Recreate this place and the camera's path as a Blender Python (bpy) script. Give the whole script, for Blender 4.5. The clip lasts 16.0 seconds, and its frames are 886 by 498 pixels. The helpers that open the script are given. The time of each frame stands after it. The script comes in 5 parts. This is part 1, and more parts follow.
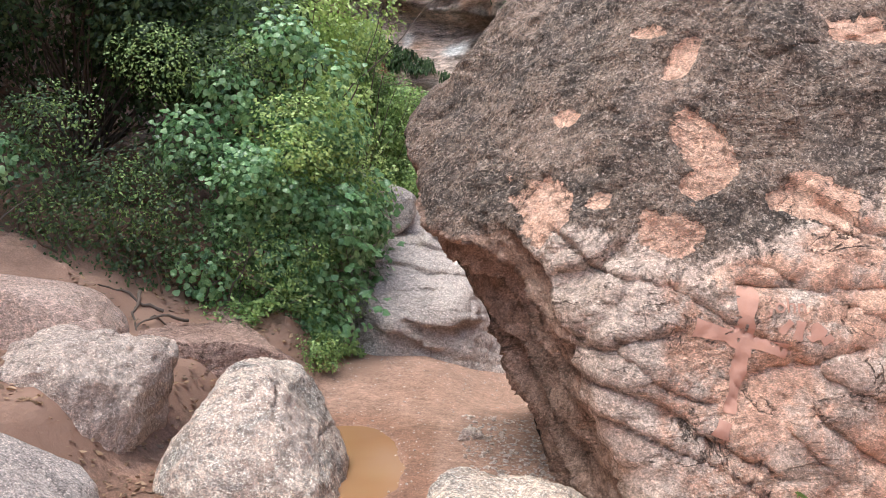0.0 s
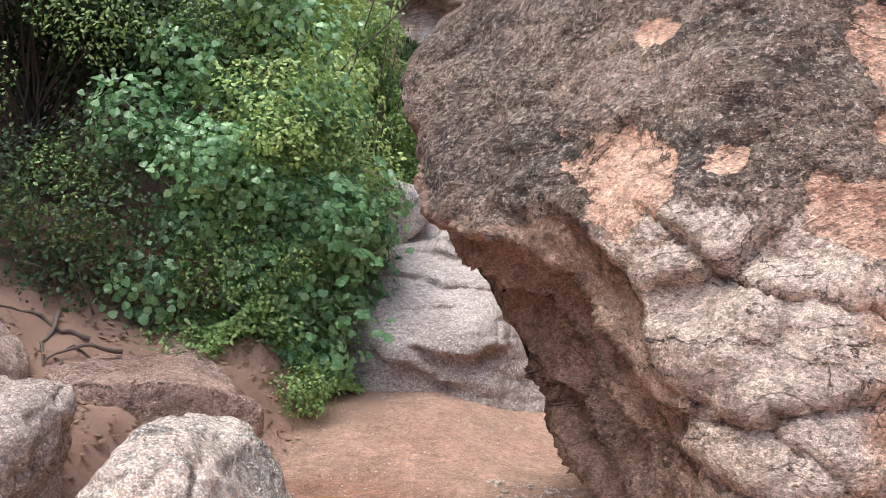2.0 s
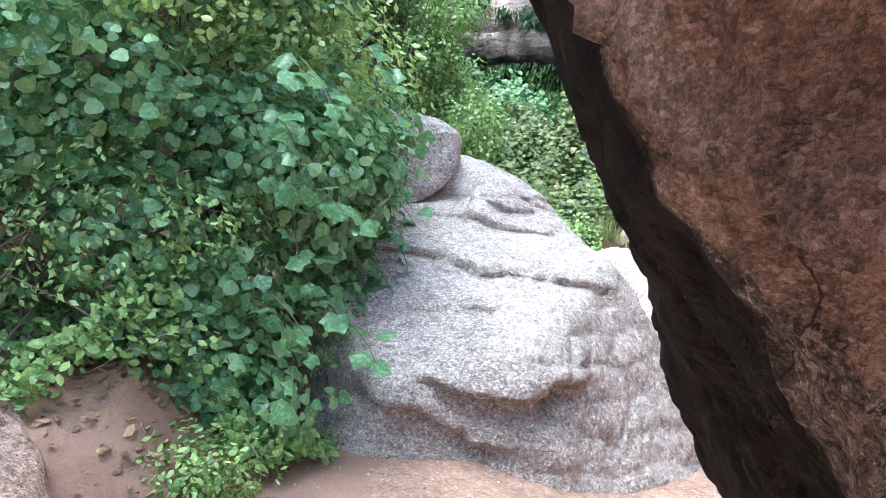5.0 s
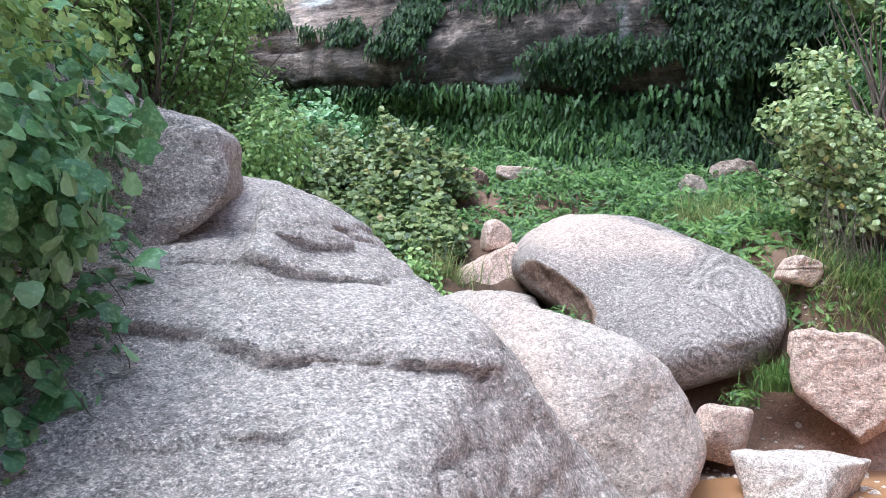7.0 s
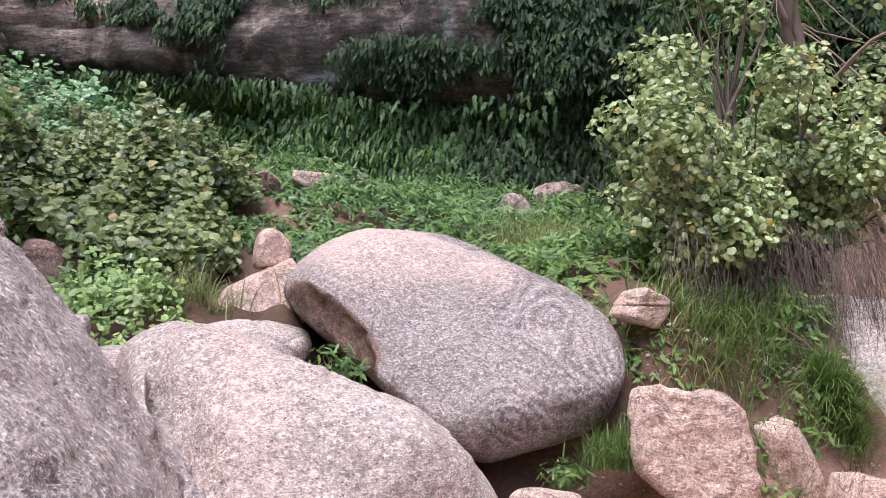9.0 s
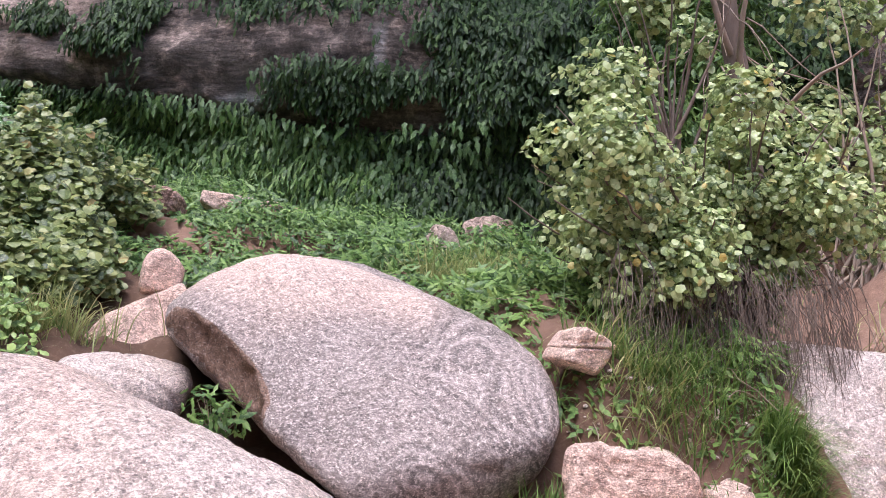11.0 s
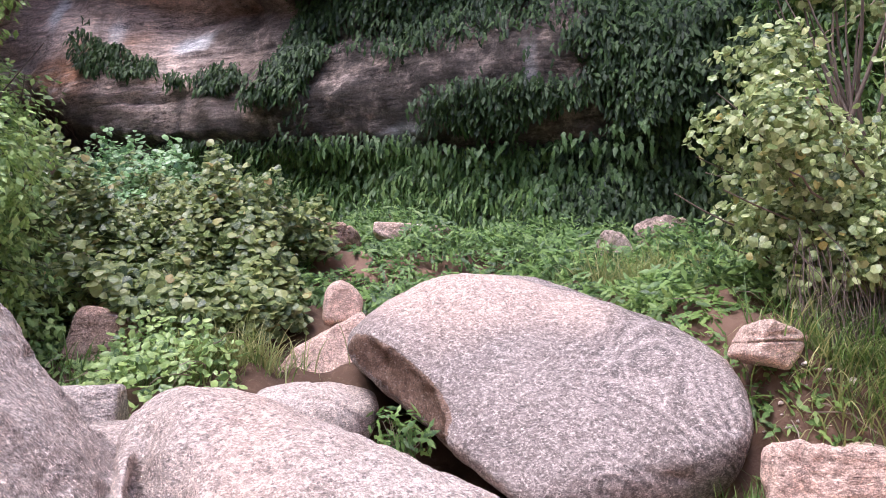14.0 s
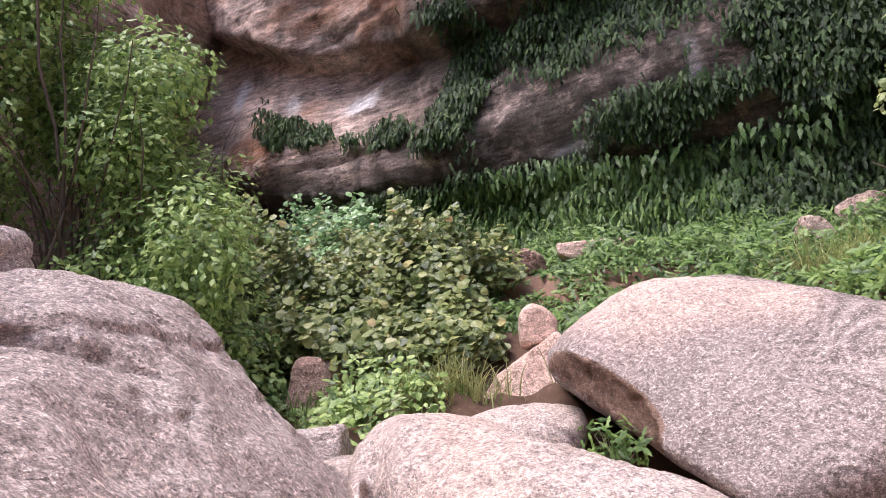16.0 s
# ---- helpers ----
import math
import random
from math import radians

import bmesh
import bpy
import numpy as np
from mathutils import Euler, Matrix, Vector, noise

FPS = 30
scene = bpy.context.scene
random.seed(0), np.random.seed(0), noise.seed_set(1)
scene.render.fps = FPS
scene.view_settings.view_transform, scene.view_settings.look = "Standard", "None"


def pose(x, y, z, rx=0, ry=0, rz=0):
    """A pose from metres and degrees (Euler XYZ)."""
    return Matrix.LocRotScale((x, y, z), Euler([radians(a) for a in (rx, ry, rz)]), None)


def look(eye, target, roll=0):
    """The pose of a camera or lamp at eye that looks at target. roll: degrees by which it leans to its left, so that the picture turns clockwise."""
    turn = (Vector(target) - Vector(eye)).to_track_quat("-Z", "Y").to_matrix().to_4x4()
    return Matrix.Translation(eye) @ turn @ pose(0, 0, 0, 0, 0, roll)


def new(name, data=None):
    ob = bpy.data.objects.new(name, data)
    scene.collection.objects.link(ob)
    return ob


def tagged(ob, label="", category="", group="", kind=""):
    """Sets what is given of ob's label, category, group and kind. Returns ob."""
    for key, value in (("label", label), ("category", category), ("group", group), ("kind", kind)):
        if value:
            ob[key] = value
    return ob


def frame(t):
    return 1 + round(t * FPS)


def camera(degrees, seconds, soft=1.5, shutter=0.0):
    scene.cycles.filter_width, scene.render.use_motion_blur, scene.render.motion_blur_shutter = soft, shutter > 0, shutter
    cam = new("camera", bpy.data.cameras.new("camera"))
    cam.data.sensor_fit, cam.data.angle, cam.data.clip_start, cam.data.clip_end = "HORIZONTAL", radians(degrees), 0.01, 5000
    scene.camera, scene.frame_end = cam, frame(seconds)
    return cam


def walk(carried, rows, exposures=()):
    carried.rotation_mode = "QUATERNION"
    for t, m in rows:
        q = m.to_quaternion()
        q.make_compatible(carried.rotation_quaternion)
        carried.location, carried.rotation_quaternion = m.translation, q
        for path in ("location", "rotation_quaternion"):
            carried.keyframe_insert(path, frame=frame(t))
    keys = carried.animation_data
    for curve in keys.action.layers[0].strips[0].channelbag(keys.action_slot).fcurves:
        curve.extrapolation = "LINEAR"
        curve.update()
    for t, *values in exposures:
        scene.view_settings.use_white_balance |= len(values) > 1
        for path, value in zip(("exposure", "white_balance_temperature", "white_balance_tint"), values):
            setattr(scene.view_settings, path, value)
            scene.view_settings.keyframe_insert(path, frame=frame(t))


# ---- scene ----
cam = camera(55.8, 16.0, 0.3)
# seconds, eye, target, roll
PATH = [
    (0, (0.06, -0.226, 1.54), (0.042, 1.774, 1.528), 1.7),
    (0.5, (0.019, 0.167, 1.539), (-0.02, 2.166, 1.547), 1.5),
    (1, (0.057, 0.604, 1.513), (0.006, 2.603, 1.521), 0.8),
    (1.5, (0.126, 1.153, 1.501), (0.062, 3.152, 1.51), 1.1),
    (2, (0.09, 1.707, 1.479), (0.014, 3.706, 1.497), 1.4),
    (2.5, (0.122, 2.282, 1.452), (0.01, 4.279, 1.468), 1.6),
    (3, (0.097, 2.823, 1.425), (-0.059, 4.816, 1.431), 1.2),
    (3.2, (0.064, 3.047, 1.423), (-0.101, 5.041, 1.425), 1.0),
    (5.3, (-0.147, 5.151, 1.463), (-0.242, 7.147, 1.386), 4.2),
    (5.5, (-0.165, 5.358, 1.501), (-0.234, 7.355, 1.411), 4.7),
    (6, (-0.209, 5.842, 1.485), (-0.186, 7.841, 1.41), 4.3),
    (6.5, (-0.195, 6.397, 1.489), (-0.049, 8.392, 1.474), 2.2),
    (7, (-0.036, 6.955, 1.484), (0.262, 8.932, 1.538), -0.3),
    (7.5, (0.114, 7.387, 1.466), (0.58, 9.331, 1.542), 1.0),
    (8, (0.302, 7.85, 1.507), (0.903, 9.756, 1.593), 1.7),
    (8.5, (0.56, 8.251, 1.499), (1.213, 10.139, 1.596), 1.5),
    (9, (0.75, 8.606, 1.487), (1.445, 10.478, 1.608), 1.8),
    (9.5, (0.916, 8.929, 1.493), (1.651, 10.783, 1.644), 2.6),
    (10, (1.037, 9.109, 1.475), (1.816, 10.942, 1.658), 3.2),
    (10.2, (1.067, 9.148, 1.468), (1.872, 10.968, 1.667), 3.2),
    (12.3, (1.128, 9.297, 1.469), (1.977, 11.092, 1.705), 3.4),
    (12.5, (1.132, 9.254, 1.457), (1.936, 11.071, 1.689), 2.4),
    (13, (1.141, 9.262, 1.45), (1.819, 11.128, 1.691), 1.3),
    (13.5, (1.151, 9.251, 1.449), (1.713, 11.155, 1.695), -0.1),
    (14, (1.161, 9.235, 1.447), (1.606, 11.167, 1.702), -1.1),
    (14.5, (1.117, 9.181, 1.457), (1.459, 11.133, 1.726), -2.2),
    (15, (1.123, 9.197, 1.456), (1.37, 11.161, 1.743), -3.5),
    (15.5, (1.129, 9.203, 1.409), (1.268, 11.171, 1.736), -5.8),
    (16, (1.145, 9.18, 1.389), (1.161, 11.148, 1.745), -7.4),
]
EXPOSURES = [(0, 1.17, 5900, 5), (3.2, 1.41, 5850, 4), (5.4, 1.93, 4850, -4), (6.2, 1.76, 4800, -4), (7.0, 1.38, 5050, 1), (8.0, 1.12, 5350, 10), (10.0, 1.30, 5700, 19), (13, 1.34, 5550, 20), (16, 1.36, 6050, 24)]
walk(cam, [(t, look(eye, target, roll)) for t, eye, target, roll in PATH], EXPOSURES)

# ---- light: a bright veiled sky with a wide soft sun ----
SUN_UP, SUN_ROUND = 66.0, 235.0
world = bpy.data.worlds.new("world")
scene.world = world
world.use_nodes = True
wn = world.node_tree.nodes
sky = wn.new("ShaderNodeTexSky")
sky.sky_type, sky.sun_disc = "NISHITA", False
sky.sun_elevation, sky.sun_rotation = radians(SUN_UP), radians(SUN_ROUND)
sky.dust_density, sky.air_density = 4.0, 1.0
wn["Background"].inputs["Strength"].default_value = 0.15
world.node_tree.links.new(sky.outputs[0], wn["Background"].inputs["Color"])
sun = new("sun", bpy.data.lights.new("sun", "SUN"))
sun.data.energy, sun.data.angle, sun.data.color = 1.5, radians(45), (1.0, 0.95, 0.88)
SUN_DIR = Vector((math.sin(radians(SUN_ROUND)) * math.cos(radians(SUN_UP)), math.cos(radians(SUN_ROUND)) * math.cos(radians(SUN_UP)), math.sin(radians(SUN_UP))))
sun.matrix_world = look(SUN_DIR * 40, (0, 0, 0))


# ---- number helpers ----
def hashed(i, j, k, seed):
    n = (i * 374761393 + j * 668265263 + k * 1274126177 + seed * 974634777) & 0xFFFFFFFF
    n = ((n ^ (n >> 13)) * 1103515245) & 0xFFFFFFFF
    n = (n ^ (n >> 16)) & 0xFFFFFF
    return n.astype(np.float32) / 8388607.5 - 1


def vnoise(p, freq, seed=0):
    """Smooth value noise in -1..1 at the points p."""
    q = np.asarray(p, np.float32) * np.float32(freq) + 500.0
    c = np.floor(q).astype(np.int64)
    f = q - c
    f = f * f * f * (f * (f * 6 - 15) + 10)
    out = 0
    for a in (0, 1):
        for b in (0, 1):
            for d in (0, 1):
                w = (f[:, 0] if a else 1 - f[:, 0]) * (f[:, 1] if b else 1 - f[:, 1]) * (f[:, 2] if d else 1 - f[:, 2])
                out = out + w * hashed(c[:, 0] + a, c[:, 1] + b, c[:, 2] + d, seed)
    return out


def fbm(p, freq, octaves=4, gain=0.5, seed=0):
    out, amp = 0, 1.0
    for o in range(octaves):
        out = out + amp * vnoise(p, freq * 2.03 ** o, seed + 17 * o)
        amp *= gain
    return out


def ridged(p, freq, octaves=3, seed=0):
    out, amp = 0, 1.0
    for o in range(octaves):
        out = out + amp * (1 - 2 * np.abs(vnoise(p, freq * 2.1 ** o, seed + 31 * o)))
        amp *= 0.5
    return out


def ramp(x, a, b):
    t = np.clip((np.asarray(x, float) - a) / (b - a), 0, 1)
    return t * t * (3 - 2 * t)


# ---- mesh helpers ----
def mesh_of(name, verts, faces, material, smooth=True, masks=None):
    """A mesh from arrays; faces all have the same number of corners."""
    verts, faces = np.asarray(verts, np.float32), np.asarray(faces, np.int32)
    me = bpy.data.meshes.new(name)
    n, k = faces.shape
    me.vertices.add(len(verts))
    me.vertices.foreach_set("co", verts.ravel())
    me.loops.add(n * k)
    me.loops.foreach_set("vertex_index", faces.ravel())
    me.polygons.add(n)
    me.polygons.foreach_set("loop_start", np.arange(0, n * k, k, dtype=np.int32))
    me.polygons.foreach_set("use_smooth", np.full(n, smooth))
    for key, values in (masks or {}).items():
        me.attributes.new(key, "FLOAT", "POINT").data.foreach_set("value", np.asarray(values, np.float32))
    me.update(calc_edges=True)
    me.materials.append(material)
    return me


def part(name, me, parent, label="", kind=""):
    ob = new(name, me)
    ob.parent = parent
    return tagged(ob, label, "", "", kind)


def thing(name, place, label, category, group="", kind=""):
    ob = new(name)
    ob.location = place
    return tagged(ob, label, category, group, kind)


def nets(fn, lo, hi, cell):
    """The surface where fn(points) is zero, as vertices and quads."""
    axes = [np.arange(a, b + cell, cell, dtype=np.float32) for a, b in zip(lo, hi)]
    n = [len(a) for a in axes]
    grid = np.stack(np.meshgrid(*axes, indexing="ij"), -1).reshape(-1, 3)
    val = np.concatenate([fn(g) for g in np.array_split(grid, max(1, len(grid) // 400000))]).reshape(n).astype(np.float32)
    size = [m - 1 for m in n]
    total, count = np.zeros((*size, 3), np.float32), np.zeros(size, np.float32)
    quads = []
    index = np.arange(size[0] * size[1] * size[2]).reshape(size)
    for ax in range(3):
        a = [slice(None)] * 3
        b = [slice(None)] * 3
        a[ax], b[ax] = slice(0, -1), slice(1, None)
        va, vb = val[tuple(a)], val[tuple(b)]
        cross = (va < 0) != (vb < 0)
        at = np.argwhere(cross)
        if not len(at):
            continue
        fa, fb = va[cross], vb[cross]
        pos = np.stack([axes[m][at[:, m]] for m in range(3)], 1)
        pos[:, ax] += cell * fa / (fa - fb)
        o1, o2 = (ax + 1) % 3, (ax + 2) % 3
        corner = []
        for d1, d2 in ((-1, -1), (0, -1), (0, 0), (-1, 0)):
            c = at.copy()
            c[:, o1] += d1
            c[:, o2] += d2
            ok = np.all((c >= 0) & (c < size), axis=1)
            np.add.at(total, tuple(c[ok].T), pos[ok])
            np.add.at(count, tuple(c[ok].T), 1)
            corner.append((c, ok))
        good = np.logical_and.reduce([ok for _, ok in corner])
        q = np.stack([index[tuple(c[good].T)] for c, _ in corner], 1)
        flip = (fa > fb)[good]
        q[flip] = q[flip][:, ::-1]
        quads.append(q)
    quads = np.concatenate(quads)
    used, inverse = np.unique(quads, return_inverse=True)
    verts = (total.reshape(-1, 3)[used]) / count.reshape(-1)[used][:, None]
    return verts, inverse.reshape(-1, 4)


def normals_of(verts, quads):
    n = np.cross(verts[quads[:, 2]] - verts[quads[:, 0]], verts[quads[:, 3]] - verts[quads[:, 1]])
    out = np.zeros_like(verts)
    for k in range(4):
        np.add.at(out, quads[:, k], n)
    return out / (np.linalg.norm(out, axis=1)[:, None] + 1e-9)


def smax(parts, k):
    d = np.stack(parts)
    m = d.max(0)
    return m + k * np.log(np.exp((d - m) / k).sum(0))


def smin(parts, k):
    return -smax([-d for d in parts], k)


def slab(p, through_point, normal):
    n = np.array(normal, float)
    n /= np.linalg.norm(n)
    return (p - np.array(through_point)) @ n


def cutter(p, centre, half, turn=(0, 0, 0)):
    m = np.array(Euler([radians(a) for a in turn]).to_matrix())
    q = ((p - np.array(centre)) @ m) / np.array(half)
    return (np.linalg.norm(q, axis=1) - 1) * min(half)


def weather(v, q, rough=0.03, scale=1.2, strata=0.0, period=0.22, tilt=(0, 0, 1), pits=0.006, plates=0.0, ledges=(), seed=0):
    """Wear a rock's surface: broad dents, bedding ledges, cracks and pits."""
    n = normals_of(v, q)
    lips = np.zeros(len(v))
    d = rough * fbm(v, scale, 4, 0.5, seed)
    if strata:
        ax = np.array(tilt, float) / np.linalg.norm(tilt)
        s = (v @ ax + 0.16 * vnoise(v, 0.8, seed + 5) + 0.05 * vnoise(v, 2.6, seed + 6)) / period
        c = np.floor(s)
        f = s - c
        deep = 0.35 + 0.65 * np.abs(hashed(c.astype(np.int64), c.astype(np.int64) * 0, c.astype(np.int64) * 0, seed))
        shape = np.where(f < 0.14, -np.clip(1 - f / 0.14, 0, 1) ** 0.7, 0.25 * np.sin(np.pi * (f - 0.14) / 0.86))
        d = d + strata * deep * shape * ramp(vnoise(v, 0.9, seed + 9), -0.45, 0.35)
    crack = 1 - np.abs(vnoise(v, 1.7, seed + 40) + 0.3 * vnoise(v, 5.0, seed + 41)) / 0.045
    d = d - 0.022 * np.clip(crack, 0, 1) * (rough > 0.012)
    for level, x0, x1, deep, tall in ledges:
        u = level + 0.11 * vnoise(v + level * 9, 0.8, seed + 49) + 0.07 * vnoise(v, 1.9, seed + 50) + 0.035 * vnoise(v, 4.5, seed + 51) + 0.012 * vnoise(v, 12.0, seed + 52) - v[:, 2]
        gate = ramp(v[:, 0] + 0.15 * vnoise(v, 2.0, seed + 53), x0, x0 + 0.25) * (1 - ramp(v[:, 0] + 0.15 * vnoise(v, 2.0, seed + 54), x1 - 0.25, x1))
        lips = lips + gate * deep * np.where(u > 0, -ramp(u, 0, 0.02) * (1 - ramp(u, 0.02, tall)), 0.55 * np.exp(-((u + 0.03) / 0.10) ** 2) * (1 - np.exp(-(u / 0.02) ** 2) * 0.5))
    if plates:
        t = 2.4 * fbm(v, 0.8, 4, 0.45, seed + 90) + 2.6 * v[:, 2] + 0.8 * v[:, 0]
        c = np.floor(t)
        d = d + plates * (ramp(t - c, 0.0, 0.05) - (t - c)) * ramp(vnoise(v, 1.1, seed + 95), -0.3, 0.1)
    d = d + pits * fbm(v, 8.0, 3, 0.7, seed + 70)
    return v + n * (d + 0.5 * lips)[:, None] + np.array((0.12, -0.65, -0.15)) * lips[:, None]


def boulder_shape(centre, half, turn=(0, 0, 0), seed=0, sides=14, round_k=0.07, extra=()):
    """A rounded many-sided block: an ellipsoid cut by chance planes, and by extra planes (point, normal)."""
    rng = np.random.RandomState(seed)
    m = np.array(Euler([radians(a) for a in turn]).to_matrix())
    dirs = rng.normal(size=(sides, 3))
    dirs = np.concatenate([dirs / np.linalg.norm(dirs, axis=1)[:, None], np.eye(3), -np.eye(3)])
    reach = np.linalg.norm(dirs * np.array(half), axis=1) * rng.uniform(0.84, 1.0, len(dirs))
    reach[sides:] = np.tile(half, 2) * 0.97

    def fn(p):
        loc = (p - np.array(centre)) @ m
        parts = [loc @ d - r for d, r in zip(dirs, reach)] + [slab(p, a, b) for a, b in extra]
        k = round_k * min(half) * 2
        return smax(parts, k) - (0.8 * k if sides == 0 else 0)
    return fn


def rock(name, label, material, centre, half, turn=(0, 0, 0), seed=0, sides=14, round_k=0.035, extra=(), skirt=(), cell=None, carve=(), category="boulder", group="", masks=None, **wear):
    """One boulder as one mesh, its origin at its centre."""
    fn0 = boulder_shape(centre, half, turn, seed, sides, round_k, extra)
    big = max(half) * 1.1

    def fn(p):
        d = fn0(p)
        if skirt:
            d = smin([d, smax([slab(p, a, b) for a, b in skirt], 0.04)], 0.05)
        for c in carve:
            d = smax([d, -cutter(p, *c)], 0.03)
        return d
    cell = cell or big / 25
    span = np.array(half) * 1.1 if sides == 0 else np.full(3, big * 1.35)
    v, q = nets(fn, np.array(centre) - span, np.array(centre) + span, cell)
    v = weather(v, q, seed=seed, **wear)
    me = mesh_of(name, v - np.array(centre), q, material, masks={k: f(v) for k, f in (masks or {}).items()})
    ob = new(name, me)
    ob.location = centre
    return tagged(ob, label, category, group)


def tubes(paths, sides=5):
    """Tapered tubes along paths of (points, first radius, last radius); all in one set of arrays."""
    vs, fs, base = [], [], 0
    ring = np.arange(sides) / sides * 2 * np.pi
    for pts, r0, r1 in paths:
        pts = np.asarray(pts, float)
        t = np.gradient(pts, axis=0)
        t /= np.linalg.norm(t, axis=1)[:, None] + 1e-9
        ref = np.where(np.abs(t[:, 2:3]) > 0.9, [[1.0, 0, 0]], [[0, 0, 1.0]])
        u = np.cross(t, ref)
        u /= np.linalg.norm(u, axis=1)[:, None]
        w = np.cross(t, u)
        r = np.linspace(r0, r1, len(pts))[:, None, None]
        v = pts[:, None] + r * (np.cos(ring)[None, :, None] * u[:, None] + np.sin(ring)[None, :, None] * w[:, None])
        vs.append(v.reshape(-1, 3))
        for i in range(len(pts) - 1):
            a = base + i * sides + np.arange(sides)
            b = base + i * sides + (np.arange(sides) + 1) % sides
            fs.append(np.stack([a, b, b + sides, a + sides], 1))
        base += len(pts) * sides
    return np.concatenate(vs), np.concatenate(fs)


def wander(rng, start, heading, length, steps=8, bend=0.35, drop=0.0):
    pts, h = [np.array(start, float)], np.array(heading, float)
    for _ in range(steps):
        h = h / np.linalg.norm(h) + rng.normal(size=3) * bend * 0.5 + np.array((0, 0, -drop))
        pts.append(pts[-1] + h / np.linalg.norm(h) * length / steps)
    return np.array(pts)


# leaf outlines: rim points (across, along), first the stalk end
def lobed(points, lobes, depth, tip):
    a = np.linspace(0, 2 * np.pi, points, endpoint=False)
    r = 0.5 * (1 + depth * np.cos(lobes * a)) * (1 + tip * np.clip(-np.cos(a), 0, 1) ** 6) * (1 - 0.35 * np.clip(np.cos(a), 0, 1) ** 8)
    return np.stack([r * np.sin(a), 0.5 - r * np.cos(a)], 1)


GRAPE = lobed(12, 3, 0.24, 0.50)
ROUND = lobed(7, 1, 0.03, 0.12)
SMALL = np.array([(0, 0), (0.30, 0.35), (0.22, 0.75), (0, 1.0), (-0.22, 0.75), (-0.30, 0.35)])
LANCE = np.array([(0, 0), (0.13, 0.3), (0.10, 0.65), (0, 1.0), (-0.10, 0.65), (-0.13, 0.3)])
FERN = np.array([(0, 0), (0.17, 0.18), (0.06, 0.36), (0.15, 0.56), (0, 1.0), (-0.15, 0.56), (-0.06, 0.36), (-0.17, 0.18)])
TINY = np.array([(0, 0), (0.28, 0.45), (0, 1.0), (-0.28, 0.45)])


def leaves(place, facing, along, size, outline, cup=0.12, droop=0.0):
    """Leaf blades as fans, each a small curved plate: its place, the way its face looks, the way its tip points, its size."""
    place, facing, along, size = (np.asarray(a, np.float32) for a in (place, facing, along, size))
    facing = facing / (np.linalg.norm(facing, axis=1)[:, None] + 1e-9)
    along = along - facing * (along * facing).sum(1)[:, None]
    along /= np.linalg.norm(along, axis=1)[:, None] + 1e-9
    side = np.cross(along, facing)
    rim = np.vstack([outline, [(0, 0.42)]]).astype(np.float32)
    lift = -cup * (np.abs(rim[:, 0]) * 2) ** 1.5 - droop * rim[:, 1] ** 2
    v = place[:, None] + size[:, None, None] * (rim[None, :, :1] * side[:, None] + rim[None, :, 1:] * along[:, None] + lift[None, :, None] * facing[:, None])
    k = len(outline)
    fan = np.stack([np.full(k, k), np.arange(k), (np.arange(k) + 1) % k], 1)
    f = fan[None] + (np.arange(len(place)) * (k + 1))[:, None, None]
    return v.reshape(-1, 3), f.reshape(-1, 3)


def clump_points(rng, centre, half, count, shell=0.35, front=None):
    """Places in the outer shell of a lumpy clump, and the ways out of it."""
    d = rng.normal(size=(count, 3))
    d /= np.linalg.norm(d, axis=1)[:, None]
    if front is not None:
        f = np.array(front, float) / np.linalg.norm(front)
        back = (d @ f) < -0.25
        d[back] -= 2 * (d[back] @ f)[:, None] * f
    lump = 1 + 0.28 * vnoise(d + np.array(centre), 2.2, 3) + 0.15 * vnoise(d + np.array(centre), 5.0, 4)
    r = (1 - shell * rng.uniform(0, 1, count) ** 1.6) * lump
    return np.array(centre) + d * np.array(half) * r[:, None], d


# ---- materials ----
def nodes_of(name, rough=0.9):
    m = bpy.data.materials.new(name)
    m.use_nodes = True
    nt = m.node_tree
    bsdf = nt.nodes["Principled BSDF"]
    bsdf.inputs["Roughness"].default_value = rough
    bsdf.inputs["Specular IOR Level"].default_value = 0.25
    return m, nt, bsdf


def tex_noise(nt, scale, detail=6, rough=0.6, coords=None, distort=0.0):
    n = nt.nodes.new("ShaderNodeTexNoise")
    n.inputs["Scale"].default_value, n.inputs["Detail"].default_value = scale, detail
    n.inputs["Roughness"].default_value, n.inputs["Distortion"].default_value = rough, distort
    if coords is not None:
        nt.links.new(coords, n.inputs["Vector"])
    return n.outputs["Fac"]


def spread(nt, value, low, high):
    n = nt.nodes.new("ShaderNodeMapRange")
    n.interpolation_type = "SMOOTHSTEP"
    n.inputs[1].default_value, n.inputs[2].default_value = low, high
    nt.links.new(value, n.inputs[0])
    return n.outputs[0]


def times_of(nt, a, b, op="MULTIPLY"):
    n = nt.nodes.new("ShaderNodeMath")
    n.operation = op
    for i, s in enumerate((a, b)):
        if isinstance(s, (int, float)):
            n.inputs[i].default_value = s
        else:
            nt.links.new(s, n.inputs[i])
    return n.outputs[0]


def mixed(nt, fac, a, b):
    n = nt.nodes.new("ShaderNodeMix")
    n.data_type = "RGBA"
    for s, i in ((fac, 0), (a, 6), (b, 7)):
        if isinstance(s, tuple):
            n.inputs[i].default_value = (*s, 1)
        elif isinstance(s, (int, float)):
            n.inputs[i].default_value = s
        else:
            nt.links.new(s, n.inputs[i])
    return n.outputs[2]


